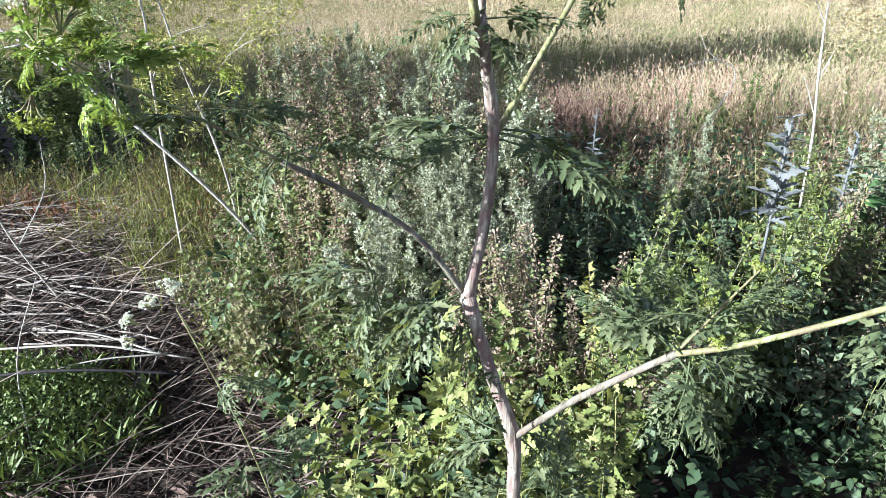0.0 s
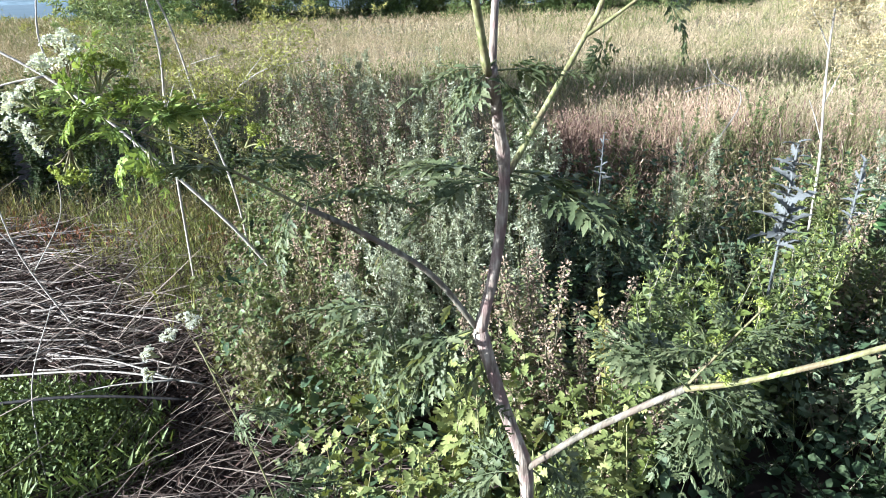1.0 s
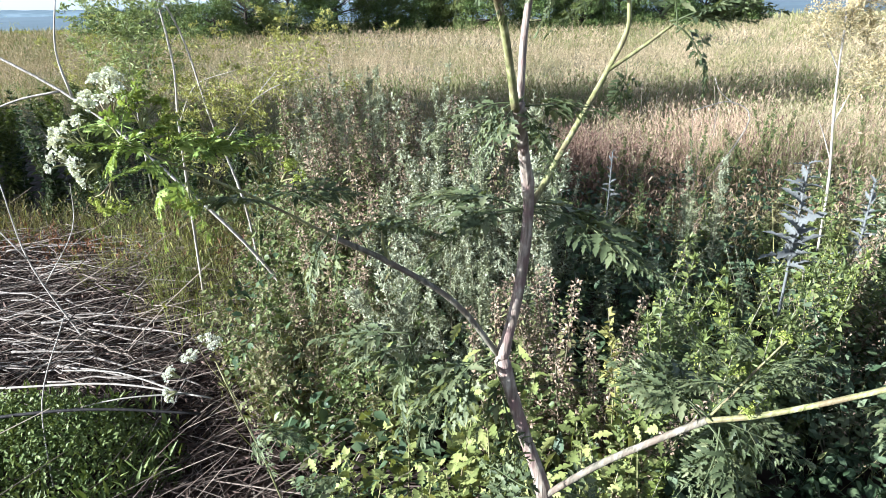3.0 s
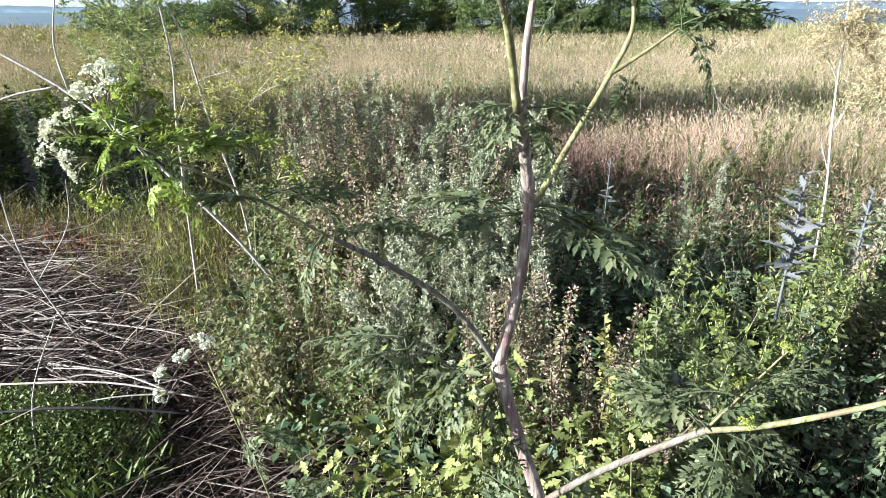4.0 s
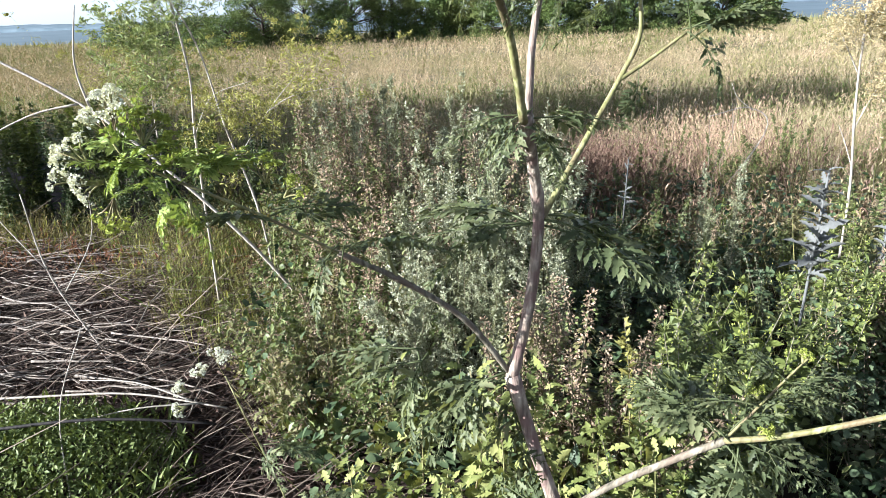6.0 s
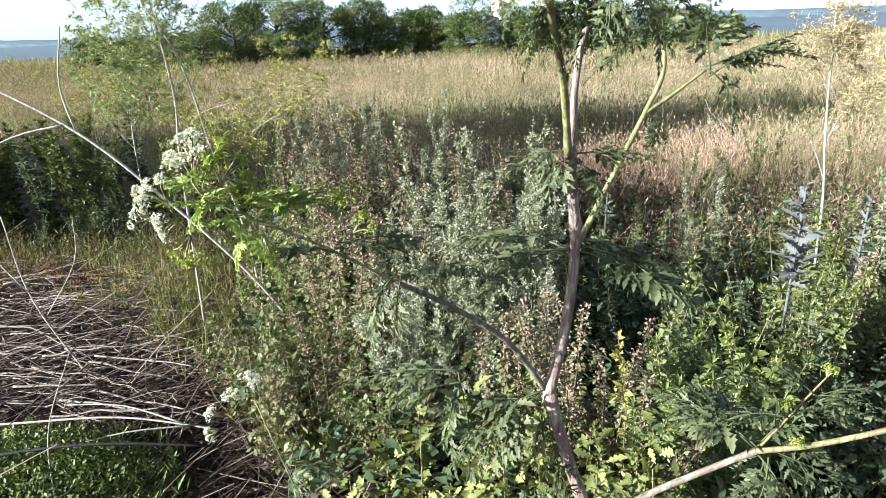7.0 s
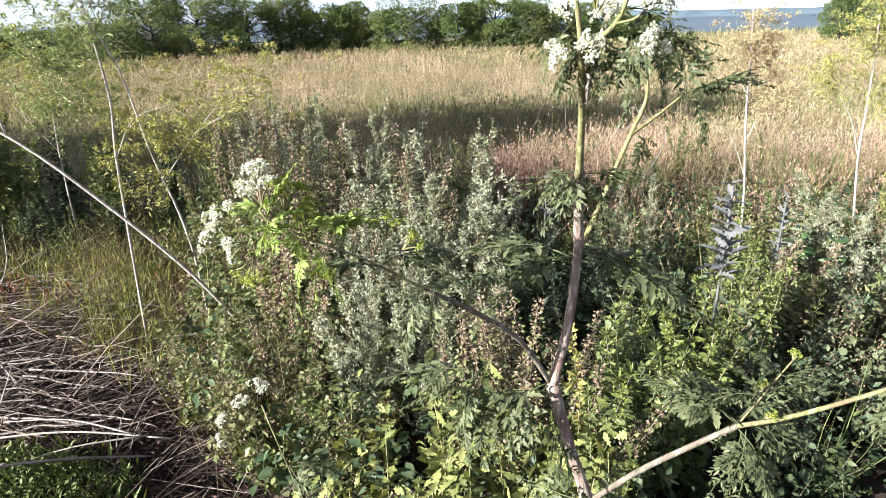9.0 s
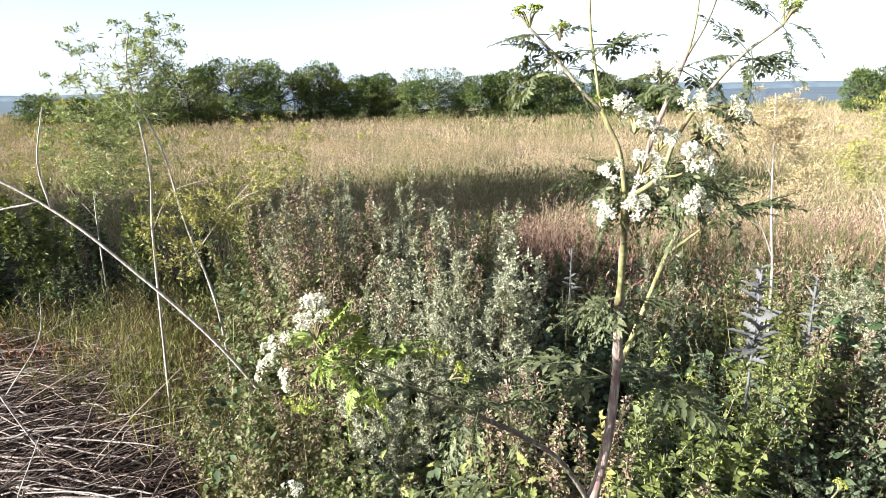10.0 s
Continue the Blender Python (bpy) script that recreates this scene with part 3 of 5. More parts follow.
def small_leaved(label, height, stems, seed, mat=None, leaf=0.023, brown=0.2, name="bushy_weed", group="bushy weeds"):
    """A twiggy bushy weed with many small round leaves and dry brown bits."""
    r = np.random.default_rng(seed)
    root = thing(name, label, "weed", group)
    for s in range(stems):
        wood, fol, sd = Heap(), Heap(), Heap()
        hgt = height * r.uniform(0.55, 1.0)
        line = stalk_line(r, 0.34, hgt, 0.6)
        tube(wood, line, 0.003, 0.001, 4)
        p, d, t, shoots = sprigs(r, line, 24, 0.18, 10, 0.5)
        for a in shoots[::4]:
            tube(wood, a, 0.0014, 0.0006, 3)
        n = len(p)
        p = p + r.normal(0, 0.014, (n, 3))
        w = d * 0.7 + r.normal(0, 0.9, (n, 3))
        cut = r.uniform(0, 1, n) < brown
        q = ~cut
        size = leaf * r.uniform(0.5, 1.6, n) * (1.25 - 0.5 * t)
        for shape, w_on in ((ROUND, q & (np.arange(n) % 3 == 0)), (KITE, q & (np.arange(n) % 3 > 0))):
            fol.scatter(shape, mats(p[w_on], w[w_on], size[w_on] * (1.0 if shape is ROUND else 1.35), r.uniform(-1, 1, w_on.sum())))
        st = part("stem", wood, M_MUGSTEM, root)
        stuff(part("foliage", fol, mat or M_SMALL, st))
        if cut.any():
            e = np.repeat(p[cut], 5, 0) + r.normal(0, 0.008, (5 * cut.sum(), 3))
            sd.scatter(KITE, mats(e, r.normal(0, 1, e.shape), r.uniform(0.006, 0.014, len(e))))
            stuff(part("seed_head", sd, M_SEED, st, "dry brown seed bits"))
    return root


LETTUCE_MESH = []
for k in range(4):
    hp = Heap()
    hp.add(*leaf_shape(0.42 + 0.05 * k, ((0, 0), (0.05, 0.14), (0.18, 0.2), (0.22, 0.7), (0.32, 0.6), (0.38, 0.24), (0.42, 0.95), (0.54, 0.85), (0.60, 0.36), (0.64, 1.0), (0.78, 0.8), (0.82, 0.5), (0.9, 0.42), (1, 0)), 0.06 + 0.06 * k, 0.15 + 0.13 * k))
    LETTUCE_MESH.append(hp.mesh("leaf", M_LETTUCE))


def lettuce(label, height, leaves, seed, leaf=0.058):
    r = np.random.default_rng(seed)
    root = thing("wild_lettuce", label, "weed", "bright lobed-leaved weeds")
    wood = Heap()
    top = np.array([r.normal(0, 0.04), r.normal(0, 0.04), height])
    line = smooth_line([(0, 0, 0), top * 0.5 + (0.01, 0, 0), top], 5)
    tube(wood, line, 0.003, 0.0015, 5)
    part("stem", wood, M_STEM_GREEN, root)
    for i in range(leaves):
        t = 0.2 + 0.8 * i / (leaves - 1)
        p = np.array([np.interp(t * (len(line) - 1), range(len(line)), line[:, k]) for k in range(3)]) + r.normal(0, 0.025, 3)
        ph = i * 2.4 + r.normal(0, 0.3)
        m = mats(p, (math.cos(ph), math.sin(ph), r.uniform(-0.3, 1.6)), leaf * r.uniform(0.6, 1.35) * (1.15 - 0.5 * t), np.array([r.normal(0, 0.8)]))[0]
        ob = new("leaf", LETTUCE_MESH[r.integers(0, 4)])
        ob.parent = root
        ob.matrix_basis = Matrix(m.tolist())
    return root


def strew(makers, places, base_height):
    """Stands one plant at every place (x, y, height), by copies of the given plants."""
    used = [False] * len(makers)
    for i, (x, y, hgt) in enumerate(places):
        k = i % len(makers)
        size, turn = hgt / base_height, rng.uniform(0, 2 * math.pi)
        m = Matrix.Translation((x, y, -0.01)) @ Matrix.Rotation(turn, 4, "Z") @ Matrix.Rotation(rng.normal(0, 0.10), 4, "X") @ Matrix.Scale(size, 4)
        if used[k]:
            copy_thing(makers[k], m)
        else:
            makers[k].matrix_basis, used[k] = m, True


def jitter(x0, x1, y0, y1, step, height, wob=0.12, keep=lambda x, y: True):
    out = []
    for y in np.arange(y0, y1, step):
        for x in np.arange(x0, x1, step):
            a, b = x + rng.uniform(-0.5, 0.5) * step, y + rng.uniform(-0.5, 0.5) * step
            if a > left_edge(b) + 0.08 and keep(a, b):
                h = height(a, b) if callable(height) else height
                out.append((a, b, h * rng.uniform(1 - wob, 1 + wob)))
    rng.shuffle(out)
    return out


T = "grey-green mugwort with feathery silvery leaves"
mug = [mugwort(T, 1.2, 5, 11 + i) for i in range(3)]
strew(mug, [(-0.33, 3.2, 1.40), (-0.22, 2.95, 1.20), (0.08, 2.92, 1.42), (-0.14, 3.2, 1.12), (-0.44, 2.85, 1.02), (-0.05, 2.7, 0.98), (-0.3, 2.55, 0.95), (0.12, 2.6, 0.9),
            (-0.15, 2.4, 0.88), (-0.42, 2.35, 0.85), (0.22, 3.3, 1.0), (1.75, 2.7, 0.9), (1.9, 3.2, 0.95), (1.7, 2.95, 0.85), (1.1, 3.6, 0.85), (2.3, 3.5, 0.9), (-0.62, 3.9, 1.18), (-0.98, 4.3, 1.22), (-0.36, 4.2, 1.15), (-0.8, 3.35, 1.05), (-1.3, 4.6, 1.1), (-0.5, 4.7, 1.2), (-0.15, 4.5, 1.12), (-1.12, 3.9, 1.1), (-0.72, 4.65, 1.2), (0.1, 4.3, 1.08)], 1.2)

nets = [nettle("green nettle with pointed leaves and pale tassels", 1.0, 4, 21 + i) for i in range(3)]
strew(nets, [(0.49, 2.3, 1.0), (0.47, 1.95, 0.98), (0.62, 2.0, 0.9), (0.75, 2.15, 0.95), (0.9, 2.2, 0.95), (0.6, 2.45, 0.95), (1.05, 2.45, 0.95),
             (1.25, 2.65, 0.95), (1.6, 2.6, 0.9), (0.40, 1.68, 0.66), (0.98, 2.38, 0.98), (1.14, 2.42, 1.0), (1.32, 2.6, 0.95), (1.45, 2.75, 0.95), (1.2, 2.55, 0.98)], 1.0)

strew([nettle("green nettle with pointed leaves and pale tassels", 1.0, 4, 25)], jitter(1.35, 2.7, 2.85, 4.1, 0.34, 0.82, 0.2), 1.0)

dark_nets = [nettle("dull grey-green leafy weed between taller weeds", 0.95, 4, 31 + i, M_SHADELEAF, 0.07, False, "shade_weed", "dark leafy weeds") for i in range(2)]
strew(dark_nets, jitter(0.15, 2.6, 2.75, 4.3, 0.27, lambda x, y: 0.80 - 0.02 * x, 0.12, lambda x, y: x < 1.25) + [(1.4, 2.4, 0.40), (1.75, 2.35, 0.4)], 0.95)

browns = [horehound("brown seeding weed with dry whorled seed cups", 0.9, 5, 41 + i) for i in range(3)]
strew(browns, [(0.18, 2.15, 0.90), (0.28, 2.05, 0.92), (0.34, 1.9, 0.84), (0.02, 2.15, 0.82), (0.38, 2.25, 0.9), (0.15, 2.4, 0.9),
               (1.3, 2.6, 0.95), (1.85, 2.6, 0.9), (-0.85, 3.0, 1.05), (-1.0, 3.3, 1.1), (-0.75, 2.5, 0.8), (-0.6, 3.1, 1.12), (-0.7, 2.8, 1.0), (-0.8, 3.4, 1.15), (-0.5, 3.6, 1.2), (-0.95, 3.7, 1.15), (-1.1, 4.1, 1.2), (-0.65, 3.9, 1.2), (-0.3, 3.8, 1.12), (-0.1, 3.6, 1.02), (0.12, 3.7, 1.0),
               (-0.6, 4.2, 1.25), (-0.9, 4.6, 1.3), (-0.3, 4.4, 1.2), (-1.2, 4.4, 1.28), (-1.0, 4.0, 1.2), (-0.5, 4.7, 1.3), (-1.5, 4.8, 1.3), (0.1, 4.6, 1.15), (-0.8, 5.1, 1.3), (-1.9, 5.2, 1.25), (-1.35, 5.2, 1.3), (-0.15, 5.1, 1.2)], 0.9)

bushy = [small_leaved("bushy weed with small olive leaves and dry seed heads", 0.8, 8, 51 + i) for i in range(3)]
strew(bushy, jitter(-1.9, -0.25, 1.75, 4.4, 0.24, lambda x, y: float(np.interp(y, [1.7, 2.3, 3.2, 4.4], [0.45, 0.72, 0.85, 0.8])), 0.15,
                    lambda x, y: not (-0.7 < x and (2.7 < y < 3.4 or y < 2.02))), 0.8)
strew([small_leaved("bushy weed with small olive leaves and dry seed heads", 0.8, 8, 57, M_SHADELEAF)], jitter(1.45, 2.6, 2.45, 3.1, 0.27, 0.82), 0.8)

lets = [lettuce("bright green wild lettuce with lobed leaves", 0.5, 44, 61 + i, 0.060) for i in range(3)]
strew(lets, jitter(-0.42, 0.5, 1.25, 2.0, 0.14, lambda x, y: float(np.interp(y, [1.2, 1.9], [0.42, 0.56]))), 0.5)

edge_nettles = [nettle("tall dark green nettle at the edge of the straw", 1.3, 5, 71 + i, M_DARK_SHADE_NETTLE, 0.085, False, group="tall edge nettles") for i in range(3)]
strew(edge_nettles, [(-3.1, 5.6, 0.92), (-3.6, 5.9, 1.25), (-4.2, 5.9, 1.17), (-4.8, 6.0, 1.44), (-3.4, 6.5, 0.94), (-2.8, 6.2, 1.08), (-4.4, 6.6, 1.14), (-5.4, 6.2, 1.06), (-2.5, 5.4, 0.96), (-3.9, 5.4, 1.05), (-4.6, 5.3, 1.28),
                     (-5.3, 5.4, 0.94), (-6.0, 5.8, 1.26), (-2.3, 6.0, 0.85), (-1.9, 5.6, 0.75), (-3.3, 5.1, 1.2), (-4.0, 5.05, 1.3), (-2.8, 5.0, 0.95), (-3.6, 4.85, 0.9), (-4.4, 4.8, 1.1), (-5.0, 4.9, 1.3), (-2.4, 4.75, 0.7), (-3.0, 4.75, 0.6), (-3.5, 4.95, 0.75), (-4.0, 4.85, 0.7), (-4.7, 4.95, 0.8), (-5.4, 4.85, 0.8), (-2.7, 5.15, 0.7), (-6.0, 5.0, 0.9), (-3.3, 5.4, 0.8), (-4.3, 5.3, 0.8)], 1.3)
side_weeds = [mugwort("tall dark green weed at the edge of the straw", 1.3, 7, 91 + i, 0.4, M_NETTLE, 0.065, "edge_weed", "dark edge weeds", (24, 0.26, 9), 0.8) for i in range(2)]
strew(side_weeds, [(-3.0, 5.3, 1.15), (-3.7, 5.2, 1.3), (-4.7, 5.2, 1.45), (-5.3, 5.0, 1.5), (-4.2, 5.7, 1.45), (-5.8, 4.9, 1.5), (-5.9, 5.6, 1.6)], 1.3)
strew([horehound("dry brown weed standing in the pink grass", 0.9, 4, 47)], jitter(0.4, 3.8, 3.9, 6.8, 0.62, 0.72, 0.2), 0.9)
mid = [mugwort("drab green weed with thin leaves", 1.0, 5, 81 + i, 0.3, M_SMALL, 0.05, "thin_leaved_weed", "drab weeds", (20, 0.2, 9)) for i in range(2)]
strew([mugwort("yellowing weed with wilted leaves", 0.95, 1, 87, 0.02, M_YELLOW, 0.045, "yellow_weed", "", (14, 0.08, 6))], [(0.49, 2.02, 1.0)], 0.95)
strew(mid, jitter(-2.4, 0.4, 4.2, 6.2, 0.4, lambda x, y: 0.84) + jitter(1.5, 3.4, 2.9, 3.9, 0.36, 0.85) + jitter(0.6, 4.6, 4.0, 7.4, 0.8, 0.66, 0.3), 1.0)


# low weeds in the gap, whose shade is painted by the darker leaf
low_nets = [nettle("low weed with broad hanging leaves, shade put into its colour", 0.6, 3, 35 + i, M_DARK_SHADE_NETTLE, 0.085, False, "low_weed", "low dark weeds") for i in range(2)]
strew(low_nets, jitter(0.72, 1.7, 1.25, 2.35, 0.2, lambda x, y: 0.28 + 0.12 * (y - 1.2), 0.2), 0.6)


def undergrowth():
    """Low leaves that fill the foot of the weeds, their colour darkened to paint the shade there."""
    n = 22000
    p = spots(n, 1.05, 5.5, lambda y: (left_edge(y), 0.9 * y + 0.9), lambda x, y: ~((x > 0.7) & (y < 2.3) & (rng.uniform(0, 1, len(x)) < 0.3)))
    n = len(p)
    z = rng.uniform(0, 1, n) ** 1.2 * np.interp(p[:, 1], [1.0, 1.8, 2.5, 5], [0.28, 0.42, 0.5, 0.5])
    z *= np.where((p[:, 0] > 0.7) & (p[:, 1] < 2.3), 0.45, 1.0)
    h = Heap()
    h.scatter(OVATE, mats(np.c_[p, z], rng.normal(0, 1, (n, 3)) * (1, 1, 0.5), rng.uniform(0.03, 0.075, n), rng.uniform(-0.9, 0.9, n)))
    return tagged(new("undergrowth", h.mesh("undergrowth", M_SHADEDARK)), "tangled green undergrowth between the weed stalks, painted shade-dark", "undergrowth", kind="stuff")


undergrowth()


def cover_patch():
    h = Heap()
    n = 16000
    a, q = rng.uniform(0, 2 * math.pi, n), np.sqrt(rng.uniform(0, 1, n))
    x, y = -1.95 + 0.72 * q * np.cos(a), 2.02 + 0.42 * q * np.sin(a)
    z = rng.uniform(0, 1, n) * (0.26 * (1 - q ** 2.5) + 0.02)
    h.scatter(KITE, mats(np.c_[x, y, z], rng.normal(0, 1, (n, 3)) + (0, 0, 0.5), rng.uniform(0.012, 0.028, n), rng.uniform(-1, 1, n)))
    n = 1200
    a, q = rng.uniform(0, 2 * math.pi, n), np.sqrt(rng.uniform(0, 1, n))
    p = np.c_[-1.95 + 0.72 * q * np.cos(a), 2.02 + 0.42 * q * np.sin(a), 0.1 * np.ones(n)]
    h.scatter(LANCE, mats(p, rng.normal(0, 0.5, (n, 3)) + (0, 0, 1), rng.uniform(0.04, 0.09, n)))
    return tagged(new("ground_cover", h.mesh("ground_cover", M_COVER)), "low mat of fine green leaves on the soil", "ground cover", kind="stuff")


cover_patch()


# ---- straw and sticks ----
def on_straw(n):
    y = rng.uniform(1.45, 4.95, n)
    x = left_edge(y) + 0.18 - rng.uniform(0, 1, n) ** 1.2 * 4.4
    keep = ~(((x + 1.95) / 0.62) ** 2 + ((y - 2.02) / 0.36) ** 2 < 1)
    x, y = x[keep], y[keep]
    lift = np.array([0.05 + 0.06 * noise.noise(Vector((a * 2.2, b * 2.2, 9.0))) for a, b in zip(x, y)])
    return x, y, np.maximum(lift, 0.012)


BENT = (np.array([(0, 1, 0), (0, -1, 0), (0, 0, 1.3), (0.5, 1, 5), (0.5, -1, 5), (0.5, 0, 6.2), (1, 0.6, 0), (1, -0.6, 0), (1, 0, 0.8)]) * (1, 0.0046, 0.0046),
        [(0, 3, 5, 2), (1, 2, 5, 4), (3, 6, 8, 5), (4, 5, 8, 7)])


def straw_mat():
    h = Heap()
    x, y, lift = on_straw(9500)
    n = len(x)
    a = np.where(rng.uniform(0, 1, n) < 0.45, rng.normal(0.0, 0.6, n), rng.uniform(-1.6, 1.6, n))
    way = np.c_[np.cos(a), np.sin(a), rng.normal(0, 0.30, n)]
    h.scatter(BENT, mats(np.c_[x, y, lift * rng.uniform(0.2, 1.7, n)], way, rng.uniform(0.10, 0.55, n) * rng.choice([0.5, 1, 1.3], n), rng.uniform(-1.2, 1.2, n)))
    tagged(new("straw", h.mesh("straw", M_STRAW)), "tangled dry straw lying on the soil", "straw", kind="stuff")
    h = Heap()
    x, y, lift = on_straw(15000)
    n = len(x)
    h.scatter(LANCE, mats(np.c_[x, y, lift * rng.uniform(0.1, 1.2, n)], rng.normal(0, 1, (n, 3)) * (1, 1, 0.35), rng.uniform(0.03, 0.10, n), rng.uniform(-1.5, 1.5, n)))
    tagged(new("plant_litter", h.mesh("plant_litter", M_LITTER)), "dark reddish-brown dead leaves and plant litter", "plant litter", kind="stuff")


straw_mat()


def stalk(label, line, r0, r1, mat, twigs=(), name="dead_stalk", group="dead stalks"):
    root = thing(name, label, "stalk", group, tuple(float(c) for c in line[0]))
    o = np.asarray(line[0], float)
    h = Heap()
    tube(h, smooth_line(np.asarray(line) - o, 5), r0, r1, 7)
    part("stem", h, mat, root)
    for tw in twigs:
        h = Heap()
        tube(h, smooth_line(np.asarray(tw) - o, 4), r1 * 1.2, r1 * 0.5, 5)
        part("twig", h, mat, root)
    return root


M_FALLEN = material("fallen_stalk", [(0.107, 0.088, 0.075), (0.192, 0.165, 0.141), (0.288, 0.256, 0.224)], 0.65, 0, stretch=(90, 90, 8), bump=0.4)
M_BROWNSTALK = material("brown_stalk", [(0.074, 0.056, 0.044), (0.163, 0.130, 0.104), (0.281, 0.229, 0.185)], 0.7, 0, stretch=(70, 70, 8), bump=0.4)
for i in range(240):
    y = rng.uniform(2.3, 4.6)
    x = left_edge(y) - rng.uniform(0.05, 2.6)
    a = rng.normal(0.0, 0.35) if rng.uniform() < 0.5 else rng.uniform(-1.5, 1.5)
    ln = rng.uniform(0.2, 1.0)
    d = np.array([math.cos(a), math.sin(a), 0]) * ln / 2
    c = np.array([x - 0.2, y, rng.uniform(0.06, 0.16)])
    stalk("broken dry stalk lying on the straw", wiggle(c - d, c + d + (0, 0, rng.normal(0, 0.06)), 0.012, 6), rng.choice([0.002, 0.003, 0.004, 0.005, 0.007]), 0.0012, M_FALLEN if i % 5 < 3 else M_BROWNSTALK, group="fallen stalks")
for i in range(13):
    y = rng.choice([2.65, 2.85, 3.0, 3.2, 2.5]) + rng.normal(0, 0.10)
    c = np.array([left_edge(y) - rng.uniform(0.25, 1.7), y, rng.uniform(0.09, 0.17)])
    a, ln = rng.normal(-0.05, 0.16), rng.uniform(0.35, 0.8)
    d = np.array([math.cos(a), math.sin(a), 0]) * ln / 2
    stalk("thick pale dead stalk lying on the straw", wiggle(c - d, c + d + (0, 0, rng.normal(0, 0.03)), 0.008, 6), rng.uniform(0.004, 0.007), 0.0035, M_FALLEN, group="fallen stalks")
stalk("long pale dry stalk lying over the straw", [(-2.5, 2.28, 0.17), (-2.14, 2.30, 0.20), (-1.68, 2.34, 0.22), (-1.24, 2.35, 0.17)], 0.006, 0.004, M_DEADSTEM, [[(-1.35, 2.345, 0.19), (-1.6, 2.25, 0.21), (-1.85, 2.18, 0.17)], [(-1.4, 2.345, 0.2), (-1.7, 2.40, 0.24), (-2.0, 2.42, 0.22)]])
stalk("long weathered stick lying over the straw, shade put into its dark colour", [(-2.5, 1.88, 0.22), (-1.87, 2.01, 0.28), (-1.54, 2.08, 0.28), (-1.19, 2.17, 0.22)], 0.008, 0.005, M_SHADED_STICK)
stalk("thin bent straw standing in the ground cover", [(-1.62, 1.82, 0.02), (-1.78, 2.05, 0.32), (-1.72, 2.2, 0.62)], 0.003, 0.002, M_DEADSTEM)
stalk("long leaning bleached dead stalk with a side twig", [(-1.06, 3.1, 0.20), (-1.30, 2.98, 0.66), (-1.66, 2.92, 1.08), (-2.05, 2.9, 1.42), (-2.65, 2.85, 1.76)], 0.0095, 0.0055, M_DEADSTEM,
      [[(-2.05, 2.9, 1.42), (-2.3, 2.85, 1.37), (-2.7, 2.8, 1.2)], [(-2.0, 2.9, 1.39), (-2.03, 2.9, 1.6), (-1.98, 2.92, 1.85)]])
stalk("bent bleached dead stalk in the dry grass", [(1.3, 5.4, 0.0), (1.75, 5.3, 0.8), (1.6, 5.2, 1.02), (1.3, 5.1, 0.98)], 0.006, 0.003, M_DEADSTEM, [[(1.62, 5.2, 1.0), (1.5, 5.2, 1.1), (1.45, 5.2, 1.2)]])
stalk("branched pale dead stalk beside the straw", [(-2.2, 2.9, 0.0), (-2.5, 2.95, 0.5), (-2.6, 3.0, 0.95)], 0.006, 0.003, M_DEADSTEM,
      [[(-2.45, 2.95, 0.4), (-2.25, 3.0, 0.7), (-2.2, 3.0, 0.95)], [(-2.52, 2.95, 0.55), (-2.8, 3.0, 0.85), (-2.9, 3.0, 1.1)]])
for k in range(13):
    x, y = rng.uniform(-1.2, 4.5), rng.uniform(4.0, 8.5)
    hh = rng.uniform(0.8, 1.15)
    stalk("thin dry flower stalk standing in the grass", wiggle((x, y, 0), (x + rng.normal(0, 0.12), y, hh), 0.03, 6), 0.0028, 0.0015, M_BROWNSTALK,
          [wiggle((x, y, hh * 0.6), (x + rng.normal(0, 0.15), y + rng.normal(0, 0.1), hh * 0.95), 0.01, 4)], group="dry stalks in the grass")


# ---- hemlock ----
def frond_mesh(seed, pairs, width, droop, mat, name="leaf"):
    """A twice-divided leaf of length 1 along x: rachis, pinnae and small toothed leaflets."""
    r = np.random.default_rng(seed)
    h = Heap()
    ax = np.linspace(0, 1, 9)
    line = np.c_[ax, 0.03 * np.sin(ax * 3 + seed), -droop * ax ** 2]
    tube(h, line + np.c_[0 * ax, 0.03 * ax * np.sin(5 * ax + seed), 0 * ax], 0.011, 0.004, 4)
    for i in range(pairs):
        t = 0.28 + 0.68 * i / (pairs - 1)
        p = np.array([np.interp(t, ax, line[:, k]) for k in range(3)])
        for side in (-1, 1):
            ln = width * (1.12 - t) ** 0.95 * r.uniform(0.62, 1.15)
            d = unit(np.array([0.65 + 0.25 * t + r.normal(0, 0.10), side * 1.0, -0.10 - droop * t * 0.9 + r.normal(0, 0.14)]))
            m = max(3, int(5 * ln / width + 1))
            s = np.linspace(0.16, 0.95, m)
            q = p + d * (s * ln)[:, None] + np.c_[0 * s, 0 * s, -0.10 * ln * s ** 2]
            tube(h, np.array([p, p + d * ln * 0.5, p + d * ln + (0, 0, -0.10 * ln)]), 0.006, 0.003, 3)
            perp = unit(np.cross([0, 0, 1.0], d))
            for sg in (-1, 1):
                w = d * 0.9 + sg * perp * 0.70 + r.normal(0, 0.18, (m, 3))
                h.scatter(LEAFLET, mats(q, w, ln * 0.52 * (1.15 - 0.65 * s) * r.uniform(0.75, 1.2, m), r.normal(0, 0.5, m)))
            h.scatter(LEAFLET, mats(p + d * ln * 0.9, d, ln * 0.30))
    e = line[-1]
    h.scatter(LEAFLET, mats(np.tile(e, (3, 1)), np.array([(1, 0, -droop), (0.8, 0.5, -droop), (0.8, -0.5, -droop)]), 0.12))
    return h.mesh(name, mat)


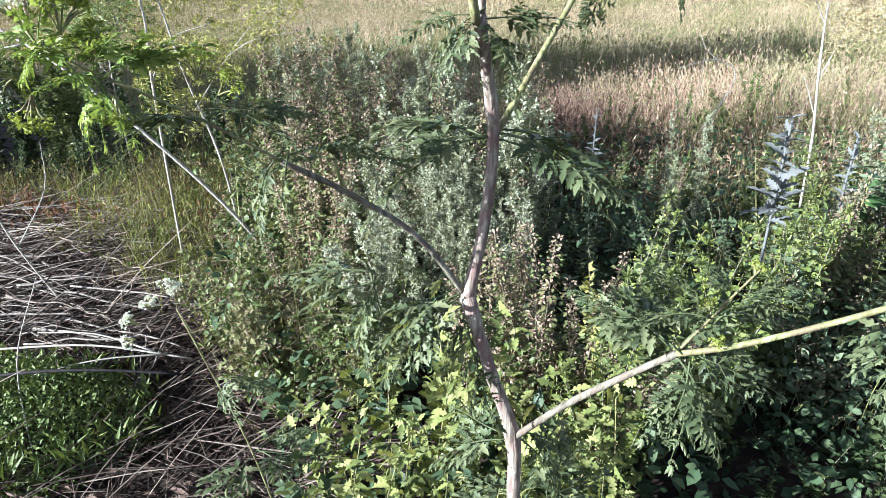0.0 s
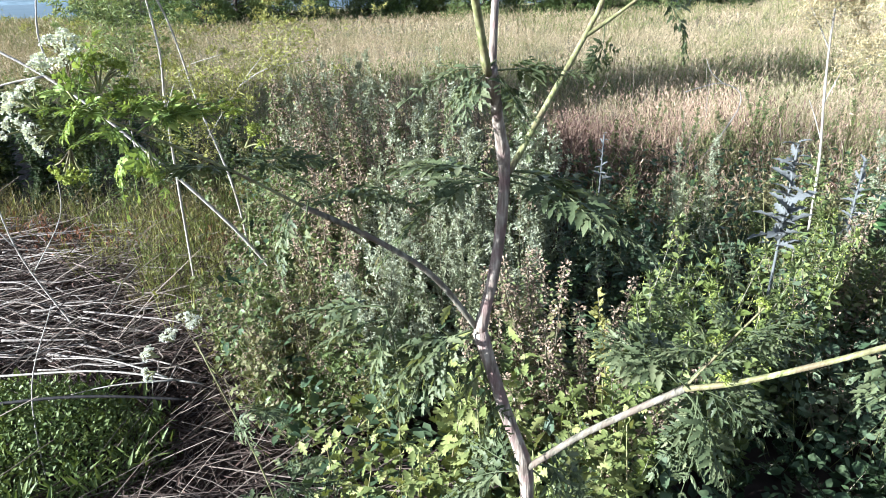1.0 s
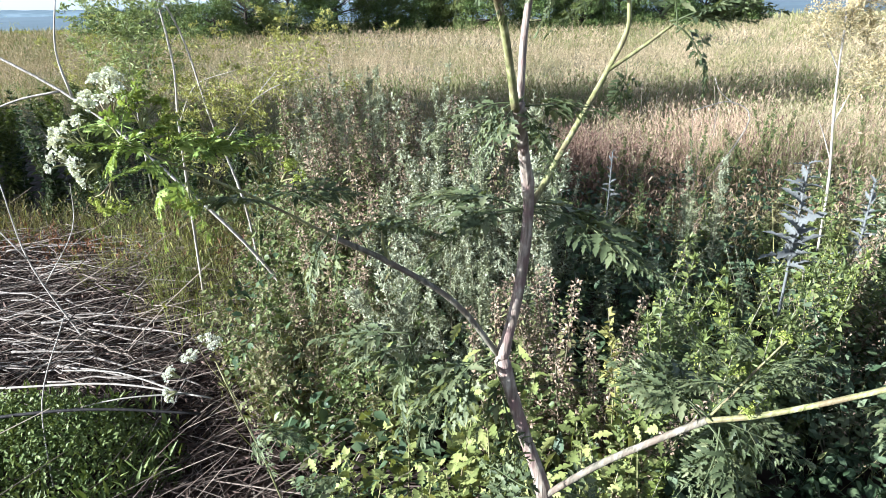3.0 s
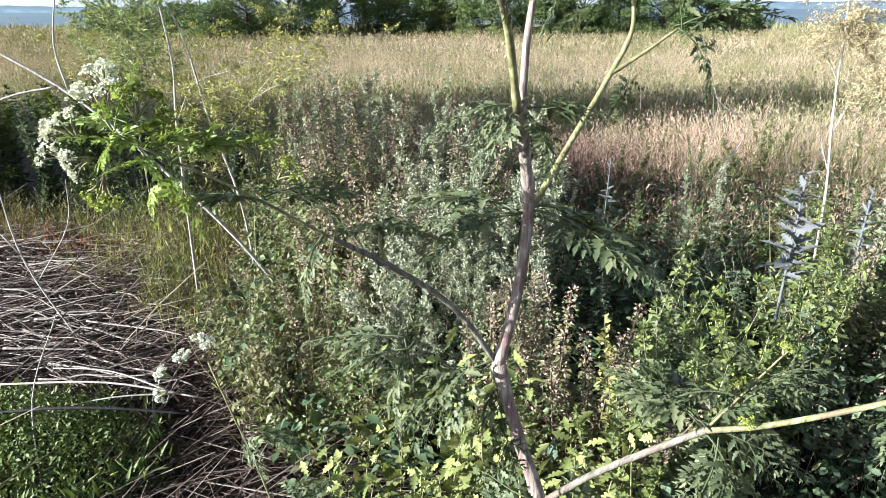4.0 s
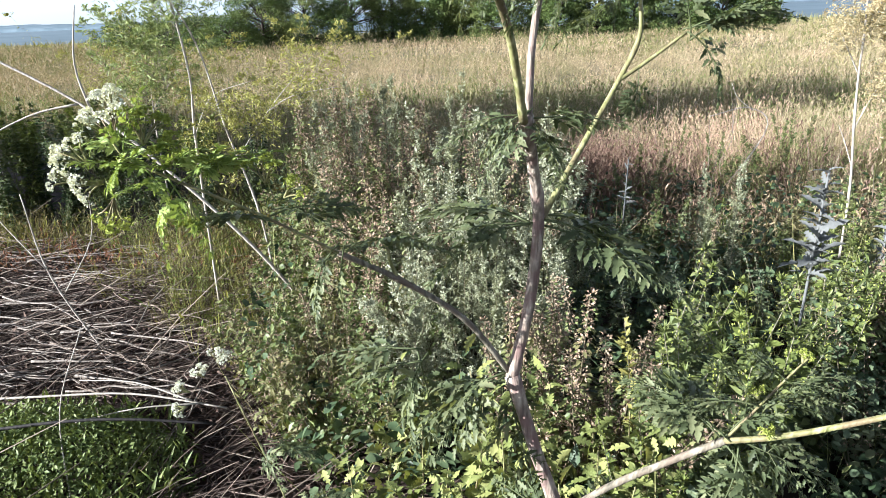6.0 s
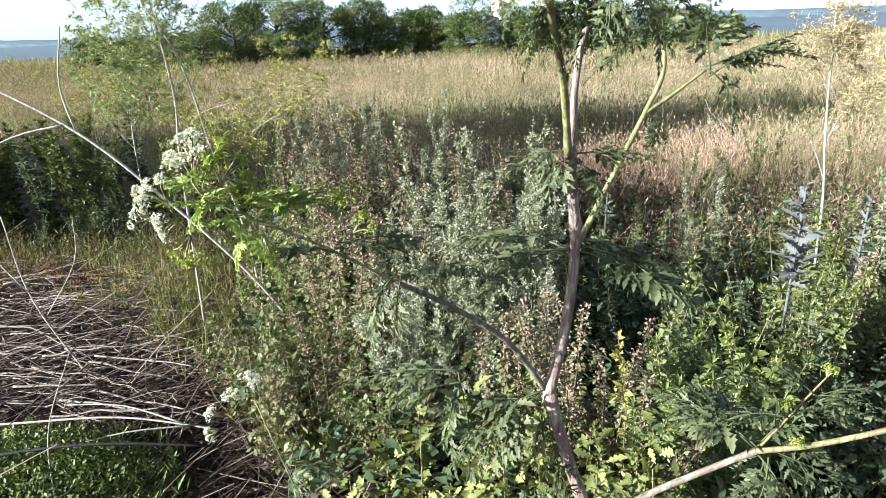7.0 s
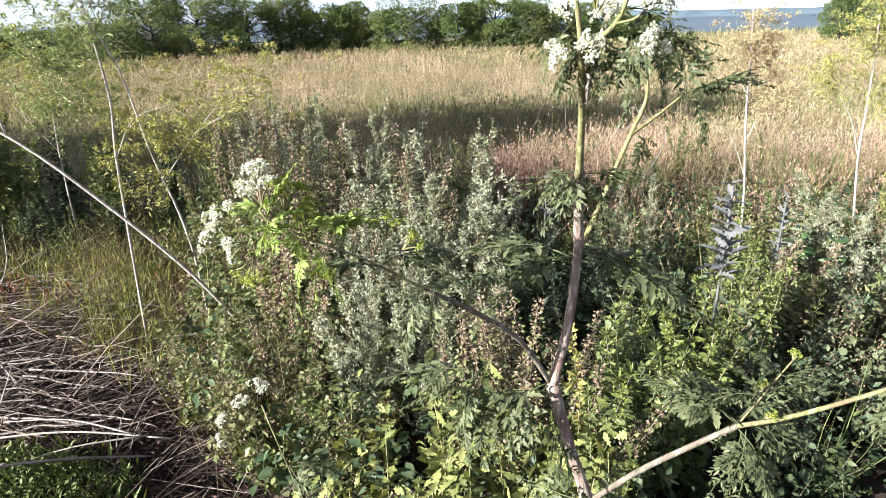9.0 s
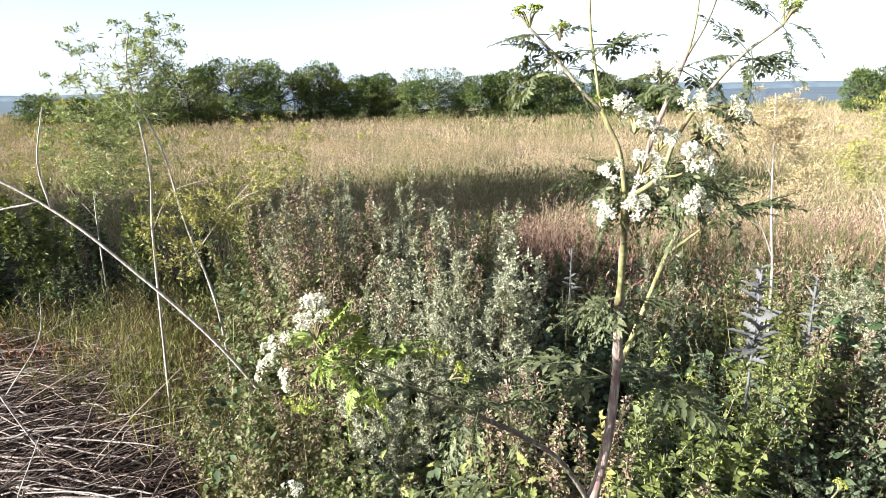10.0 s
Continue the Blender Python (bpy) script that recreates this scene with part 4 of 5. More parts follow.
LEAFLET = leaf_shape(0.48, ((0, 0), (0.18, 0.9), (0.28, 0.42), (0.44, 1.0), (0.55, 0.40), (0.70, 0.60), (1, 0)), 0.2, 0.3)
FRONDS = [frond_mesh(1, 6, 0.46, 0.25, M_FROND), frond_mesh(2, 6, 0.54, 0.45, M_FROND), frond_mesh(3, 6, 0.50, 0.65, M_FROND)]
YOUNG = [frond_mesh(4, 6, 0.45, 0.2, M_FROND_YOUNG), frond_mesh(5, 5, 0.4, 0.5, M_FROND_YOUNG)]


def frond(parent, base, way, size, kind=0, roll=0.0, young=False):
    """One leaf as a part; base in the world, kept relative to its plant."""
    o = np.array(parent.location)
    m = mats(np.asarray(base, float) - o, np.asarray(way, float), size, np.array([roll]))[0]
    ob = new("leaf", (YOUNG if young else FRONDS)[kind % (2 if young else 3)])
    ob.parent = parent
    ob.matrix_basis = Matrix(m.tolist())
    return ob


def petals(h, centre, up, radius, florets, r):
    """One small domed head of white flowers."""
    d = unit(r.normal(size=(florets, 3)) + np.asarray(up) * 1.3)
    p = np.asarray(centre) + d * radius * r.uniform(0.75, 1.0, (florets, 1))
    for k in range(5):
        w = r.normal(0, 0.8, (florets, 3)) + d * 0.25
        h.scatter(ROUND, mats(p, w, radius * r.uniform(0.28, 0.42, florets), r.uniform(-0.6, 0.6, florets)))


def umbel(parent, base, up, size, rays, seed, green=False):
    """A flower umbel: thin rays, each with a small head of white petals or green buds."""
    r = np.random.default_rng(seed)
    o = np.array(parent.location)
    base, up = np.asarray(base, float) - o, unit(up)
    mat, label = (M_BUD, "pale green buds") if green else (M_PETAL, "white petals")
    for i in range(rays):
        d = unit(up * 1.15 + unit(r.normal(size=3)) * 0.75)
        e = base + d * size * r.uniform(0.85, 1.1)
        stems, heads = Heap(), Heap()
        tube(stems, smooth_line([base, base + d * size * 0.5 + up * 0.003, e], 3), 0.0009, 0.0006, 4)
        petals(heads, e, up, size * 0.27, 22, r)
        part("flower_head", heads, mat, part("umbel_ray", stems, M_STEM_GREEN, parent), label)


def limb(parent, name, line, r0, r1, mat, sides=10, ridges=0.05, nodes=(), steps=7):
    o = np.array(parent.location)
    h = Heap()
    tube(h, smooth_line(np.asarray(line, float) - o, steps), r0, r1, sides, ridges, nodes)
    return part(name, h, mat, parent)


M_STEM_TAN = material("tan_stem", [(0.065, 0.059, 0.045), (0.160, 0.142, 0.106), (0.272, 0.249, 0.195)], 0.5, 0, stretch=(180, 180, 22), bump=0.9, patch=(0.130, 0.101, 0.077), patch_scale=50)

HB = (0.17, 0.80, 0.0)
hem = thing("poison_hemlock", "tall poison hemlock with ribbed purple-brown stem, ferny leaves and white umbels", "wildflower", at=HB)
limb(hem, "stem", [HB, (0.162, 0.79, 0.3), (0.152, 0.775, 0.6), (0.146, 0.763, 0.85), (0.141, 0.756, 1.05), (0.139, 0.753, 1.13), (0.136, 0.752, 1.213), (0.110, 0.752, 1.30), (0.085, 0.753, 1.391)], 0.0098, 0.0066, M_STEM, 14, 0.06, (0.752, 0.99))
limb(hem, "upper_stem", [(0.085, 0.753, 1.388), (0.102, 0.757, 1.47), (0.110, 0.762, 1.556), (0.104, 0.74, 1.62), (0.099, 0.718, 1.665)], 0.0060, 0.0048, M_STEM, 12, 0.06, (0.03, 0.60, 0.98))
limb(hem, "top_stem", [(0.097, 0.714, 1.660), (0.088, 0.670, 1.730), (0.078, 0.632, 1.768), (0.072, 0.608, 1.792)], 0.0034, 0.0028, M_STEM_GREEN, 10, 0.05, (0.03, 0.97,))
limb(hem, "side_stem", [(0.100, 0.722, 1.660), (0.1046, 0.735, 1.739), (0.124, 0.735, 1.821), (0.147, 0.735, 1.888), (0.157, 0.735, 1.915)], 0.0034, 0.0020, M_STEM, 9, 0.05, (0.75,))
limb(hem, "branch", [(0.157, 0.735, 1.913), (0.163, 0.735, 1.945), (0.165, 0.735, 1.99)], 0.0014, 0.0008, M_STEM_GREEN, 6)
limb(hem, "branch", [(0.157, 0.735, 1.913), (0.176, 0.735, 1.95), (0.19, 0.735, 2.0)], 0.0015, 0.0009, M_STEM_GREY, 6)
limb(hem, "branch", [(0.110, 0.765, 1.553), (0.146, 0.805, 1.612), (0.188, 0.853, 1.680), (0.206, 0.862, 1.72), (0.205, 0.865, 1.755)], 0.0033, 0.0020, M_STEM_GREEN, 9, 0.05, (0.66,))
limb(hem, "branch", [(0.186, 0.852, 1.678), (0.218, 0.862, 1.698), (0.252, 0.87, 1.722)], 0.0024, 0.0014, M_STEM_GREEN, 7)
limb(hem, "branch", [(0.072, 0.608, 1.790), (0.064, 0.60, 1.829), (0.053, 0.60, 1.853), (0.047, 0.60, 1.866)], 0.0022, 0.0018, M_STEM_GREEN, 8, 0.05, (0.97,))
limb(hem, "branch", [(0.047, 0.60, 1.865), (0.031, 0.60, 1.881), (0.006, 0.60, 1.911), (-0.012, 0.60, 1.93)], 0.0018, 0.0010, M_STEM_GREY, 7)
limb(hem, "branch", [(0.047, 0.60, 1.865), (0.041, 0.60, 1.898), (0.036, 0.60, 1.927), (0.034, 0.60, 1.96)], 0.0016, 0.0009, M_STEM_GREEN, 7)
limb(hem, "branch", [(0.072, 0.608, 1.790), (0.096, 0.60, 1.810), (0.108, 0.60, 1.841), (0.123, 0.60, 1.867)], 0.0022, 0.0018, M_STEM_GREEN, 8, 0.05, (0.97,))
limb(hem, "branch", [(0.123, 0.60, 1.866), (0.139, 0.60, 1.888), (0.158, 0.60, 1.908), (0.185, 0.60, 1.928)], 0.0018, 0.0010, M_STEM_GREY, 7)
limb(hem, "branch", [(0.096, 0.60, 1.810), (0.108, 0.58, 1.815), (0.118, 0.56, 1.832)], 0.0011, 0.0008, M_STEM_GREEN, 6)
limb(hem, "branch", [(0.083, 0.753, 1.393), (0.040, 0.725, 1.468), (-0.017, 0.695, 1.522), (-0.06, 0.664, 1.558)], 0.0031, 0.0024, M_STEM_TAN, 9, 0.05, (0.66,))
limb(hem, "branch", [(-0.058, 0.666, 1.556), (-0.11, 0.625, 1.605), (-0.16, 0.605, 1.636), (-0.19, 0.595, 1.655), (-0.20, 0.594, 1.668)], 0.0012, 0.0009, M_STEM_GREEN, 8, 0.05, (0.02,))
limb(hem, "branch", [(-0.017, 0.695, 1.522), (-0.022, 0.69, 1.545), (-0.02, 0.688, 1.562)], 0.0022, 0.0010, M_STEM_GREEN, 6)
limb(hem, "branch", [(0.137, 0.75, 1.212), (0.19, 0.72, 1.285), (0.240, 0.69, 1.345), (0.277, 0.669, 1.386)], 0.0038, 0.0031, M_STEM_TAN, 10, 0.06, (0.97,))
limb(hem, "branch", [(0.276, 0.669, 1.385), (0.32, 0.652, 1.407), (0.385, 0.632, 1.446), (0.47, 0.61, 1.50)], 0.0027, 0.0022, M_STEM_GREEN, 10, 0.06)

# umbels: flowering at the side and along the top
for b, u, s, n, k in [((-0.198, 0.594, 1.668), (-0.2, -0.1, 0.9), 0.024, 9, 1), ((-0.222, 0.592, 1.652), (-0.6, -0.2, 0.6), 0.021, 7, 2), ((-0.212, 0.59, 1.640), (-0.5, -0.2, -0.05), 0.018, 5, 3),
                      ((-0.235, 0.59, 1.640), (-0.8, -0.1, 0.1), 0.016, 5, 4), ((-0.20, 0.60, 1.685), (0.1, 0, 1), 0.02, 6, 5),
                      ((0.045, 0.555, 1.794), (-0.4, -0.6, -0.2), 0.0143, 9, 6), ((0.064, 0.56, 1.793), (0.0, -0.8, 0.2), 0.0156, 10, 7), ((0.106, 0.56, 1.793), (0.3, -0.7, 0.2), 0.0169, 10, 8),
                      ((0.071, 0.56, 1.816), (0.1, -0.7, 0.5), 0.0182, 10, 9), ((0.051, 0.56, 1.818), (-0.3, -0.6, 0.3), 0.0130, 8, 10), ((0.105, 0.56, 1.821), (0.3, -0.6, 0.5), 0.0182, 10, 11),
                      ((0.086, 0.57, 1.834), (0.2, -0.5, 0.7), 0.0156, 9, 12), ((0.067, 0.57, 1.848), (0.0, -0.4, 0.8), 0.0156, 9, 13), ((0.120, 0.57, 1.840), (0.4, -0.3, 0.6), 0.0143, 9, 14),
                      ((0.076, 0.57, 1.845), (0.2, -0.4, 0.9), 0.0130, 8, 15), ((0.105, 0.57, 1.862), (0.1, -0.5, 0.7), 0.0156, 9, 16), ((0.135, 0.57, 1.856), (0.4, -0.4, 0.5), 0.0156, 9, 17), ((0.055, 0.57, 1.862), (-0.3, -0.5, 0.5), 0.0143, 8, 18), ((0.085, 0.57, 1.885), (0.0, -0.5, 0.8), 0.0143, 8, 19)]:
    umbel(hem, b, u, s, n, k)
for b, u, s, n, k in [((-0.18, 0.60, 1.665), (0.2, 0, 1), 0.024, 7, 21), ((-0.165, 0.605, 1.645), (0.3, -0.2, 0.8), 0.022, 6, 22), ((-0.21, 0.595, 1.625), (-0.2, -0.2, -0.7), 0.022, 6, 23),
                      ((-0.15, 0.60, 1.625), (0, -0.3, -0.5), 0.02, 6, 24), ((-0.095, 0.615, 1.632), (0.0, 0, 1), 0.018, 7, 25), ((-0.080, 0.612, 1.622), (0.4, 0, 0.3), 0.016, 6, 26),
                      ((0.337, 0.689, 1.455), (0.2, 0, 1), 0.010, 8, 27), ((0.300, 0.672, 1.428), (-0.3, -0.2, 1), 0.010, 6, 35), ((0.047, 0.60, 1.866), (-0.3, 0, 1), 0.009, 6, 28), ((-0.012, 0.60, 1.93), (-0.2, 0, 1), 0.016, 6, 29),
                      ((0.185, 0.60, 1.928), (0.2, 0, 1), 0.016, 6, 30), ((0.034, 0.60, 1.955), (0, 0, 1), 0.014, 6, 31), ((0.012, 0.60, 1.92), (-0.2, -0.2, 1), 0.012, 6, 33), ((0.125, 0.595, 1.866), (0.2, -0.2, 1), 0.010, 6, 34), ((0.30, 0.66, 1.40), (0, -0.4, 0.5), 0.014, 5, 32)]:
    umbel(hem, b, u, s, n, k, True)

rf = np.random.default_rng(99)


def sheaf(parent, base, ways, size, young=False):
    for i, w in enumerate(ways):
        frond(parent, np.asarray(base) + rf.normal(0, 0.004, 3), np.asarray(w) + rf.normal(0, 0.10, 3), size * rf.uniform(0.85, 1.15), int(rf.integers(0, 3)), rf.normal(0, 0.35), young)


sheaf(hem, (0.098, 0.716, 1.665), [(-1, -0.2, 0.05), (-0.9, 0.3, -0.4), (1, -0.1, 0.1), (0.7, -0.4, -0.5), (0.3, 0.5, -0.6), (-0.7, -0.4, -0.8)], 0.070)
sheaf(hem, (0.110, 0.764, 1.558), [(-1, -0.2, 0.10), (-1, -0.3, -0.05), (-0.8, 0.4, 0.1), (1, -0.1, 0.0), (1, -0.3, 0.12), (0.8, 0.4, -0.1)], 0.125)
sheaf(hem, (0.083, 0.752, 1.393), [(-1, -0.1, 0.05), (-0.9, 0.3, -0.05), (-0.6, -0.4, -0.45), (-0.2, 0.2, -0.8)], 0.11)
sheaf(hem, (-0.01, 0.75, 1.41), [(-1, -0.1, 0.0), (-0.5, -0.3, -0.6), (0.1, 0.2, -0.8), (-0.8, 0.2, -0.35)], 0.10)
sheaf(hem, (-0.10, 0.63, 1.605), [(-1, 0.2, 0.15), (1, 0.2, 0.1), (0.6, 0.5, 0.2)], 0.075)
sheaf(hem, (-0.16, 0.605, 1.64), [(-0.8, 0.2, 0.15), (0.8, 0.2, 0.45), (0.3, -0.3, 0.5), (-0.5, -0.1, -0.4), (0.7, 0, 0.1), (0.9, 0.1, 0.7), (0.3, 0.2, -0.4), (-0.4, -0.3, 0.1)], 0.062, True)
sheaf(hem, (-0.19, 0.60, 1.655), [(-0.6, 0.2, 0.3), (0.7, 0.1, 0.4), (0.3, -0.2, 0.8), (0.7, 0, -0.2), (0.1, -0.6, -0.3), (0.9, 0, 0.1)], 0.055, True)
sheaf(hem, (-0.055, 0.664, 1.565), [(-0.2, -0.2, -0.9), (0.9, 0.1, 0.15), (-0.6, -0.3, -0.4)], 0.075)
sheaf(hem, (-0.02, 0.69, 1.56), [(0.7, 0.1, 0.5), (-0.8, 0.2, 0.3)], 0.06)
sheaf(hem, (0.205, 0.865, 1.755), [(-0.6, 0, 0.6), (0.8, 0.1, 0.5), (0.2, -0.2, 0.9), (-0.9, 0.2, 0.2), (0.4, 0.3, 0.8)], 0.07)
sheaf(hem, (0.252, 0.87, 1.722), [(1, 0, 0.2), (0.7, 0.3, -0.2), (0.6, -0.3, 0.6), (-0.2, 0, 0.9), (0.9, 0.1, 0.45)], 0.08)
sheaf(hem, (0.205, 0.85, 1.69), [(0.1, -0.1, -1)], 0.06)
sheaf(hem, (0.060, 0.605, 1.815), [(-1, 0.1, -0.15), (-0.9, 0.3, -0.4), (-0.7, -0.1, -0.6), (-1, 0.2, 0.1)], 0.040)
sheaf(hem, (0.080, 0.62, 1.80), [(0.5, 0.5, -0.6), (-0.5, 0.4, -0.6), (0.9, 0.3, -0.3), (0.2, 0.4, -0.8)], 0.055)
sheaf(hem, (0.105, 0.61, 1.815), [(1, 0.2, -0.3), (0.9, -0.1, -0.5), (0.7, 0.3, 0.2), (0.2, 0.2, -0.8), (0.9, 0.1, -0.1)], 0.058)
sheaf(hem, (0.09, 0.625, 1.798), [(0.8, 0.2, -0.2), (-0.7, 0.2, -0.1), (0.4, 0.2, 0.6), (-0.3, 0.3, 0.7), (0.6, 0.3, -0.7), (-0.9, 0.3, -0.6)], 0.046)
sheaf(hem, (0.125, 0.63, 1.795), [(0.9, 0.2, -0.3), (0.8, 0.1, 0.2), (0.3, 0.3, -0.8), (0.9, -0.1, -0.05), (-0.4, 0.3, -0.6)], 0.060)
sheaf(hem, (0.123, 0.60, 1.867), [(1, 0.1, 0.1), (0.8, 0.2, -0.2), (0.5, 0, -0.7), (-0.6, 0.2, 0.2)], 0.048)
sheaf(hem, (0.015, 0.60, 1.90), [(-1, 0, -0.1), (0.6, 0.2, -0.4), (-0.7, 0.1, -0.6), (0.9, 0, 0.1), (-0.6, 0, 0.5), (0.1, 0, -0.9), (0.4, 0.1, 0.5)], 0.045)
sheaf(hem, (-0.005, 0.60, 1.925), [(-1, 0, 0.0), (0.5, 0.2, 0.4), (-0.7, 0.1, -0.5), (-0.2, 0, -0.9)], 0.041)
sheaf(hem, (0.039, 0.60, 1.91), [(-0.8, 0, 0.3), (0.9, 0.1, 0.1), (0.8, 0.1, -0.5), (0.5, 0, 0.6)], 0.045)
sheaf(hem, (0.150, 0.735, 1.90), [(-1, 0, -0.2), (1, 0, -0.1), (0.7, 0.1, -0.4), (-0.8, 0, 0.2)], 0.064)
sheaf(hem, (0.158, 0.60, 1.908), [(1, 0, -0.2), (-0.9, 0.1, 0.1), (0.3, 0, -0.9), (0.8, 0.1, 0.3), (-0.5, 0, 0.6), (0.6, 0, -0.7)], 0.045)
sheaf(hem, (0.185, 0.60, 1.928), [(1, 0, -0.1), (0.4, 0, 0.7), (0.7, 0, -0.6), (-0.5, 0, 0.6)], 0.038)
limb(hem, "branch", [(0.277, 0.669, 1.388), (0.298, 0.675, 1.412), (0.318, 0.682, 1.435), (0.337, 0.689, 1.455)], 0.0014, 0.0009, M_STEM_GREEN, 7)
sheaf(hem, (0.277, 0.669, 1.388), [(-0.8, 0.4, 0.55), (-0.6, 0.5, 0.25), (-0.6, 0.3, 0.8), (0.9, 0.2, 0.25), (0.3, 0.2, 0.9), (0.6, -0.4, -0.5), (0.7, -0.3, 0.1)], 0.088)
sheaf(hem, (0.305, 0.677, 1.42), [(-0.9, 0.2, 0.4), (0.9, 0.2, 0.1), (-0.3, -0.2, 0.9), (0.8, -0.2, 0.5), (-0.6, 0.3, 0.1)], 0.075)
sheaf(hem, (0.325, 0.685, 1.442), [(0.9, 0.1, 0.3), (-0.6, 0.2, 0.7), (0.4, -0.3, 0.1), (0.8, 0.2, -0.2)], 0.055)
sheaf(hem, (0.285, 0.68, 1.38), [(0.2, 0.1, -1), (0.5, 0.1, -0.8), (0.75, 0.0, -0.6), (0.0, -0.1, -0.9)], 0.10)
sheaf(hem, (0.42, 0.65, 1.45), [(0.3, 0.2, -0.8), (0.7, 0.1, -0.6), (0.9, 0.1, -0.2)], 0.09)
sheaf(hem, (0.135, 0.752, 1.213), [(-1, 0.1, -0.1), (-0.7, 0.5, 0.0), (0.6, 0.5, -0.2), (0.8, 0.3, -0.4)], 0.11)
sheaf(hem, (0.15, 0.77, 1.08), [(-1, 0.2, 0.0), (0.8, 0.4, 0.1), (0.9, -0.1, 0.0), (0.3, 0.8, 0), (-0.7, 0.6, 0.0)], 0.14)


def side_hemlock(label, foot, line, heads, sheaves, dead=False, size=1.0):
    root = thing("hemlock", label, "wildflower", "smaller hemlocks", foot)
    limb(root, "stem", [foot] + line, 0.005 * size, 0.002 * size, M_DEADSTEM if dead else M_STEM_GREEN, 8)
    for i, (b, u, s) in enumerate(heads):
        umbel(root, b, u, s, 8, 200 + i)
    for b, ways, s in sheaves:
        sheaf(root, b, ways, s, dead)
    return root


RING = [(-1, 0.1, 0.1), (1, 0.2, 0.1), (0.2, -0.8, 0.1), (-0.5, 0.6, 0.2), (0.6, -0.5, 0.0), (-0.7, -0.5, -0.1)]
side_hemlock("small hemlock with white umbels and ferny leaves", (-0.24, 1.02, 0), [(-0.25, 1.00, 0.5), (-0.28, 0.95, 0.95), (-0.325, 0.89, 1.28)],
             [((-0.33, 0.885, 1.305), (0.3, -0.2, 1), 0.020), ((-0.345, 0.87, 1.290), (-0.2, -0.2, 0.8), 0.018), ((-0.357, 0.85, 1.278), (-0.7, -0.2, 0.4), 0.018), ((-0.36, 0.84, 1.262), (-0.8, -0.1, -0.3), 0.016)],
             [((-0.30, 0.92, 1.15), [(0.9, 0.1, 0.1), (0.5, -0.6, 0.0), (0.6, 0.5, -0.3)], 0.08), ((-0.28, 0.95, 0.98), [(0.9, 0.2, 0.0), (0.3, 0.8, 0.1), (0.8, -0.4, 0), (-0.3, -0.6, 0)], 0.11), ((-0.25, 1.0, 0.7), [(0.9, 0.2, 0.0), (0.3, 0.8, 0.1), (0.6, -0.5, 0), (-0.5, -0.5, 0)], 0.13)], size=0.5)
side_hemlock("leafy young hemlock among the lettuce", (-0.15, 1.05, 0), [(-0.16, 1.04, 0.3), (-0.18, 1.03, 0.5)], [],
             [((-0.18, 1.03, 0.5), RING, 0.17), ((-0.15, 1.05, 0.3), RING, 0.2)])
side_hemlock("leafy young hemlock among the lettuce", (0.28, 1.2, 0), [(0.27, 1.2, 0.3), (0.27, 1.19, 0.5)], [],
             [((0.27, 1.19, 0.5), RING, 0.18), ((0.28, 1.2, 0.3), RING, 0.2)])

def dry_hemlock(label, foot, line, twigs, mat_leaf, cloud, leaf, group="tall drying hemlocks"):
    """A tall bleached stem with bare twigs that end in flat umbels of fine drying fruit, and some thin leaves."""
    root = thing("dry_hemlock", label, "wildflower", group, foot)
    limb(root, "stem", [foot] + line, 0.0072, 0.0036, M_DEADSTEM, 8, 0.06, (0.3, 0.55, 0.8))
    for tw in twigs:
        limb(root, "twig", tw, 0.0035, 0.0014, M_DEADSTEM, 6)
    wood, h = Heap(), Heap()
    o = np.array(foot)
    for c, rad, k in cloud:
        c = np.asarray(c) - o
        for i in range(k // 6):
            tip = c + rf.normal(0, 0.5, 3) * rad * (1, 1, 0.7)
            start = c * (0.86, 0.86, 1) + (0, 0, -rad * rf.uniform(0.5, 1.0))
            mid = (start + tip) / 2 + rf.normal(0, 0.03, 3) - (0, 0, 0.02)
            path = smooth_line([start, mid, tip], 4)
            tube(wood, path, 0.0014, 0.0006, 3)
            up = unit(np.array([rf.normal(0, 0.4), rf.normal(0, 0.4), 1.0]))
            for q in range(6):
                e = tip + unit(up * 0.7 + unit(rf.normal(size=3)) * (1, 1, 0.3)) * rf.uniform(0.025, 0.05)
                tube(wood, np.array([tip, e]), 0.0005, 0.0004, 3)
                n = 13
                h.scatter(KITE, mats(e + rf.normal(0, 0.007, (n, 3)), rf.normal(0, 1, (n, 3)) + up, leaf * rf.uniform(0.18, 0.42, n), rf.uniform(-1, 1, n)))
            n = 44
            t = rf.uniform(0.2, 0.95, n)
            p = along(path, t) + rf.normal(0, 0.022, (n, 3))
            h.scatter(LANCE, mats(p, rf.normal(0, 1, (n, 3)) * (1, 1, 0.6), leaf * rf.uniform(0.35, 0.9, n), rf.uniform(-1, 1, n)))
    stuff(part("twig_spray", wood, M_STEM_GREY, root))
    stuff(part("foliage", h, mat_leaf, root))
    return root


M_DRYLEAF = material("drying_leaf", [(0.151, 0.178, 0.044), (0.284, 0.284, 0.080), (0.408, 0.364, 0.142)], 0.6, 0.25)
M_TANLEAF = material("tan_leaf", [(0.250, 0.200, 0.106), (0.388, 0.319, 0.175), (0.525, 0.438, 0.263)], 0.6, 0.25)
M_FINE = material("fine_green_leaf", [(0.120, 0.162, 0.060), (0.205, 0.255, 0.093), (0.340, 0.358, 0.170)], 0.5, 0.35)
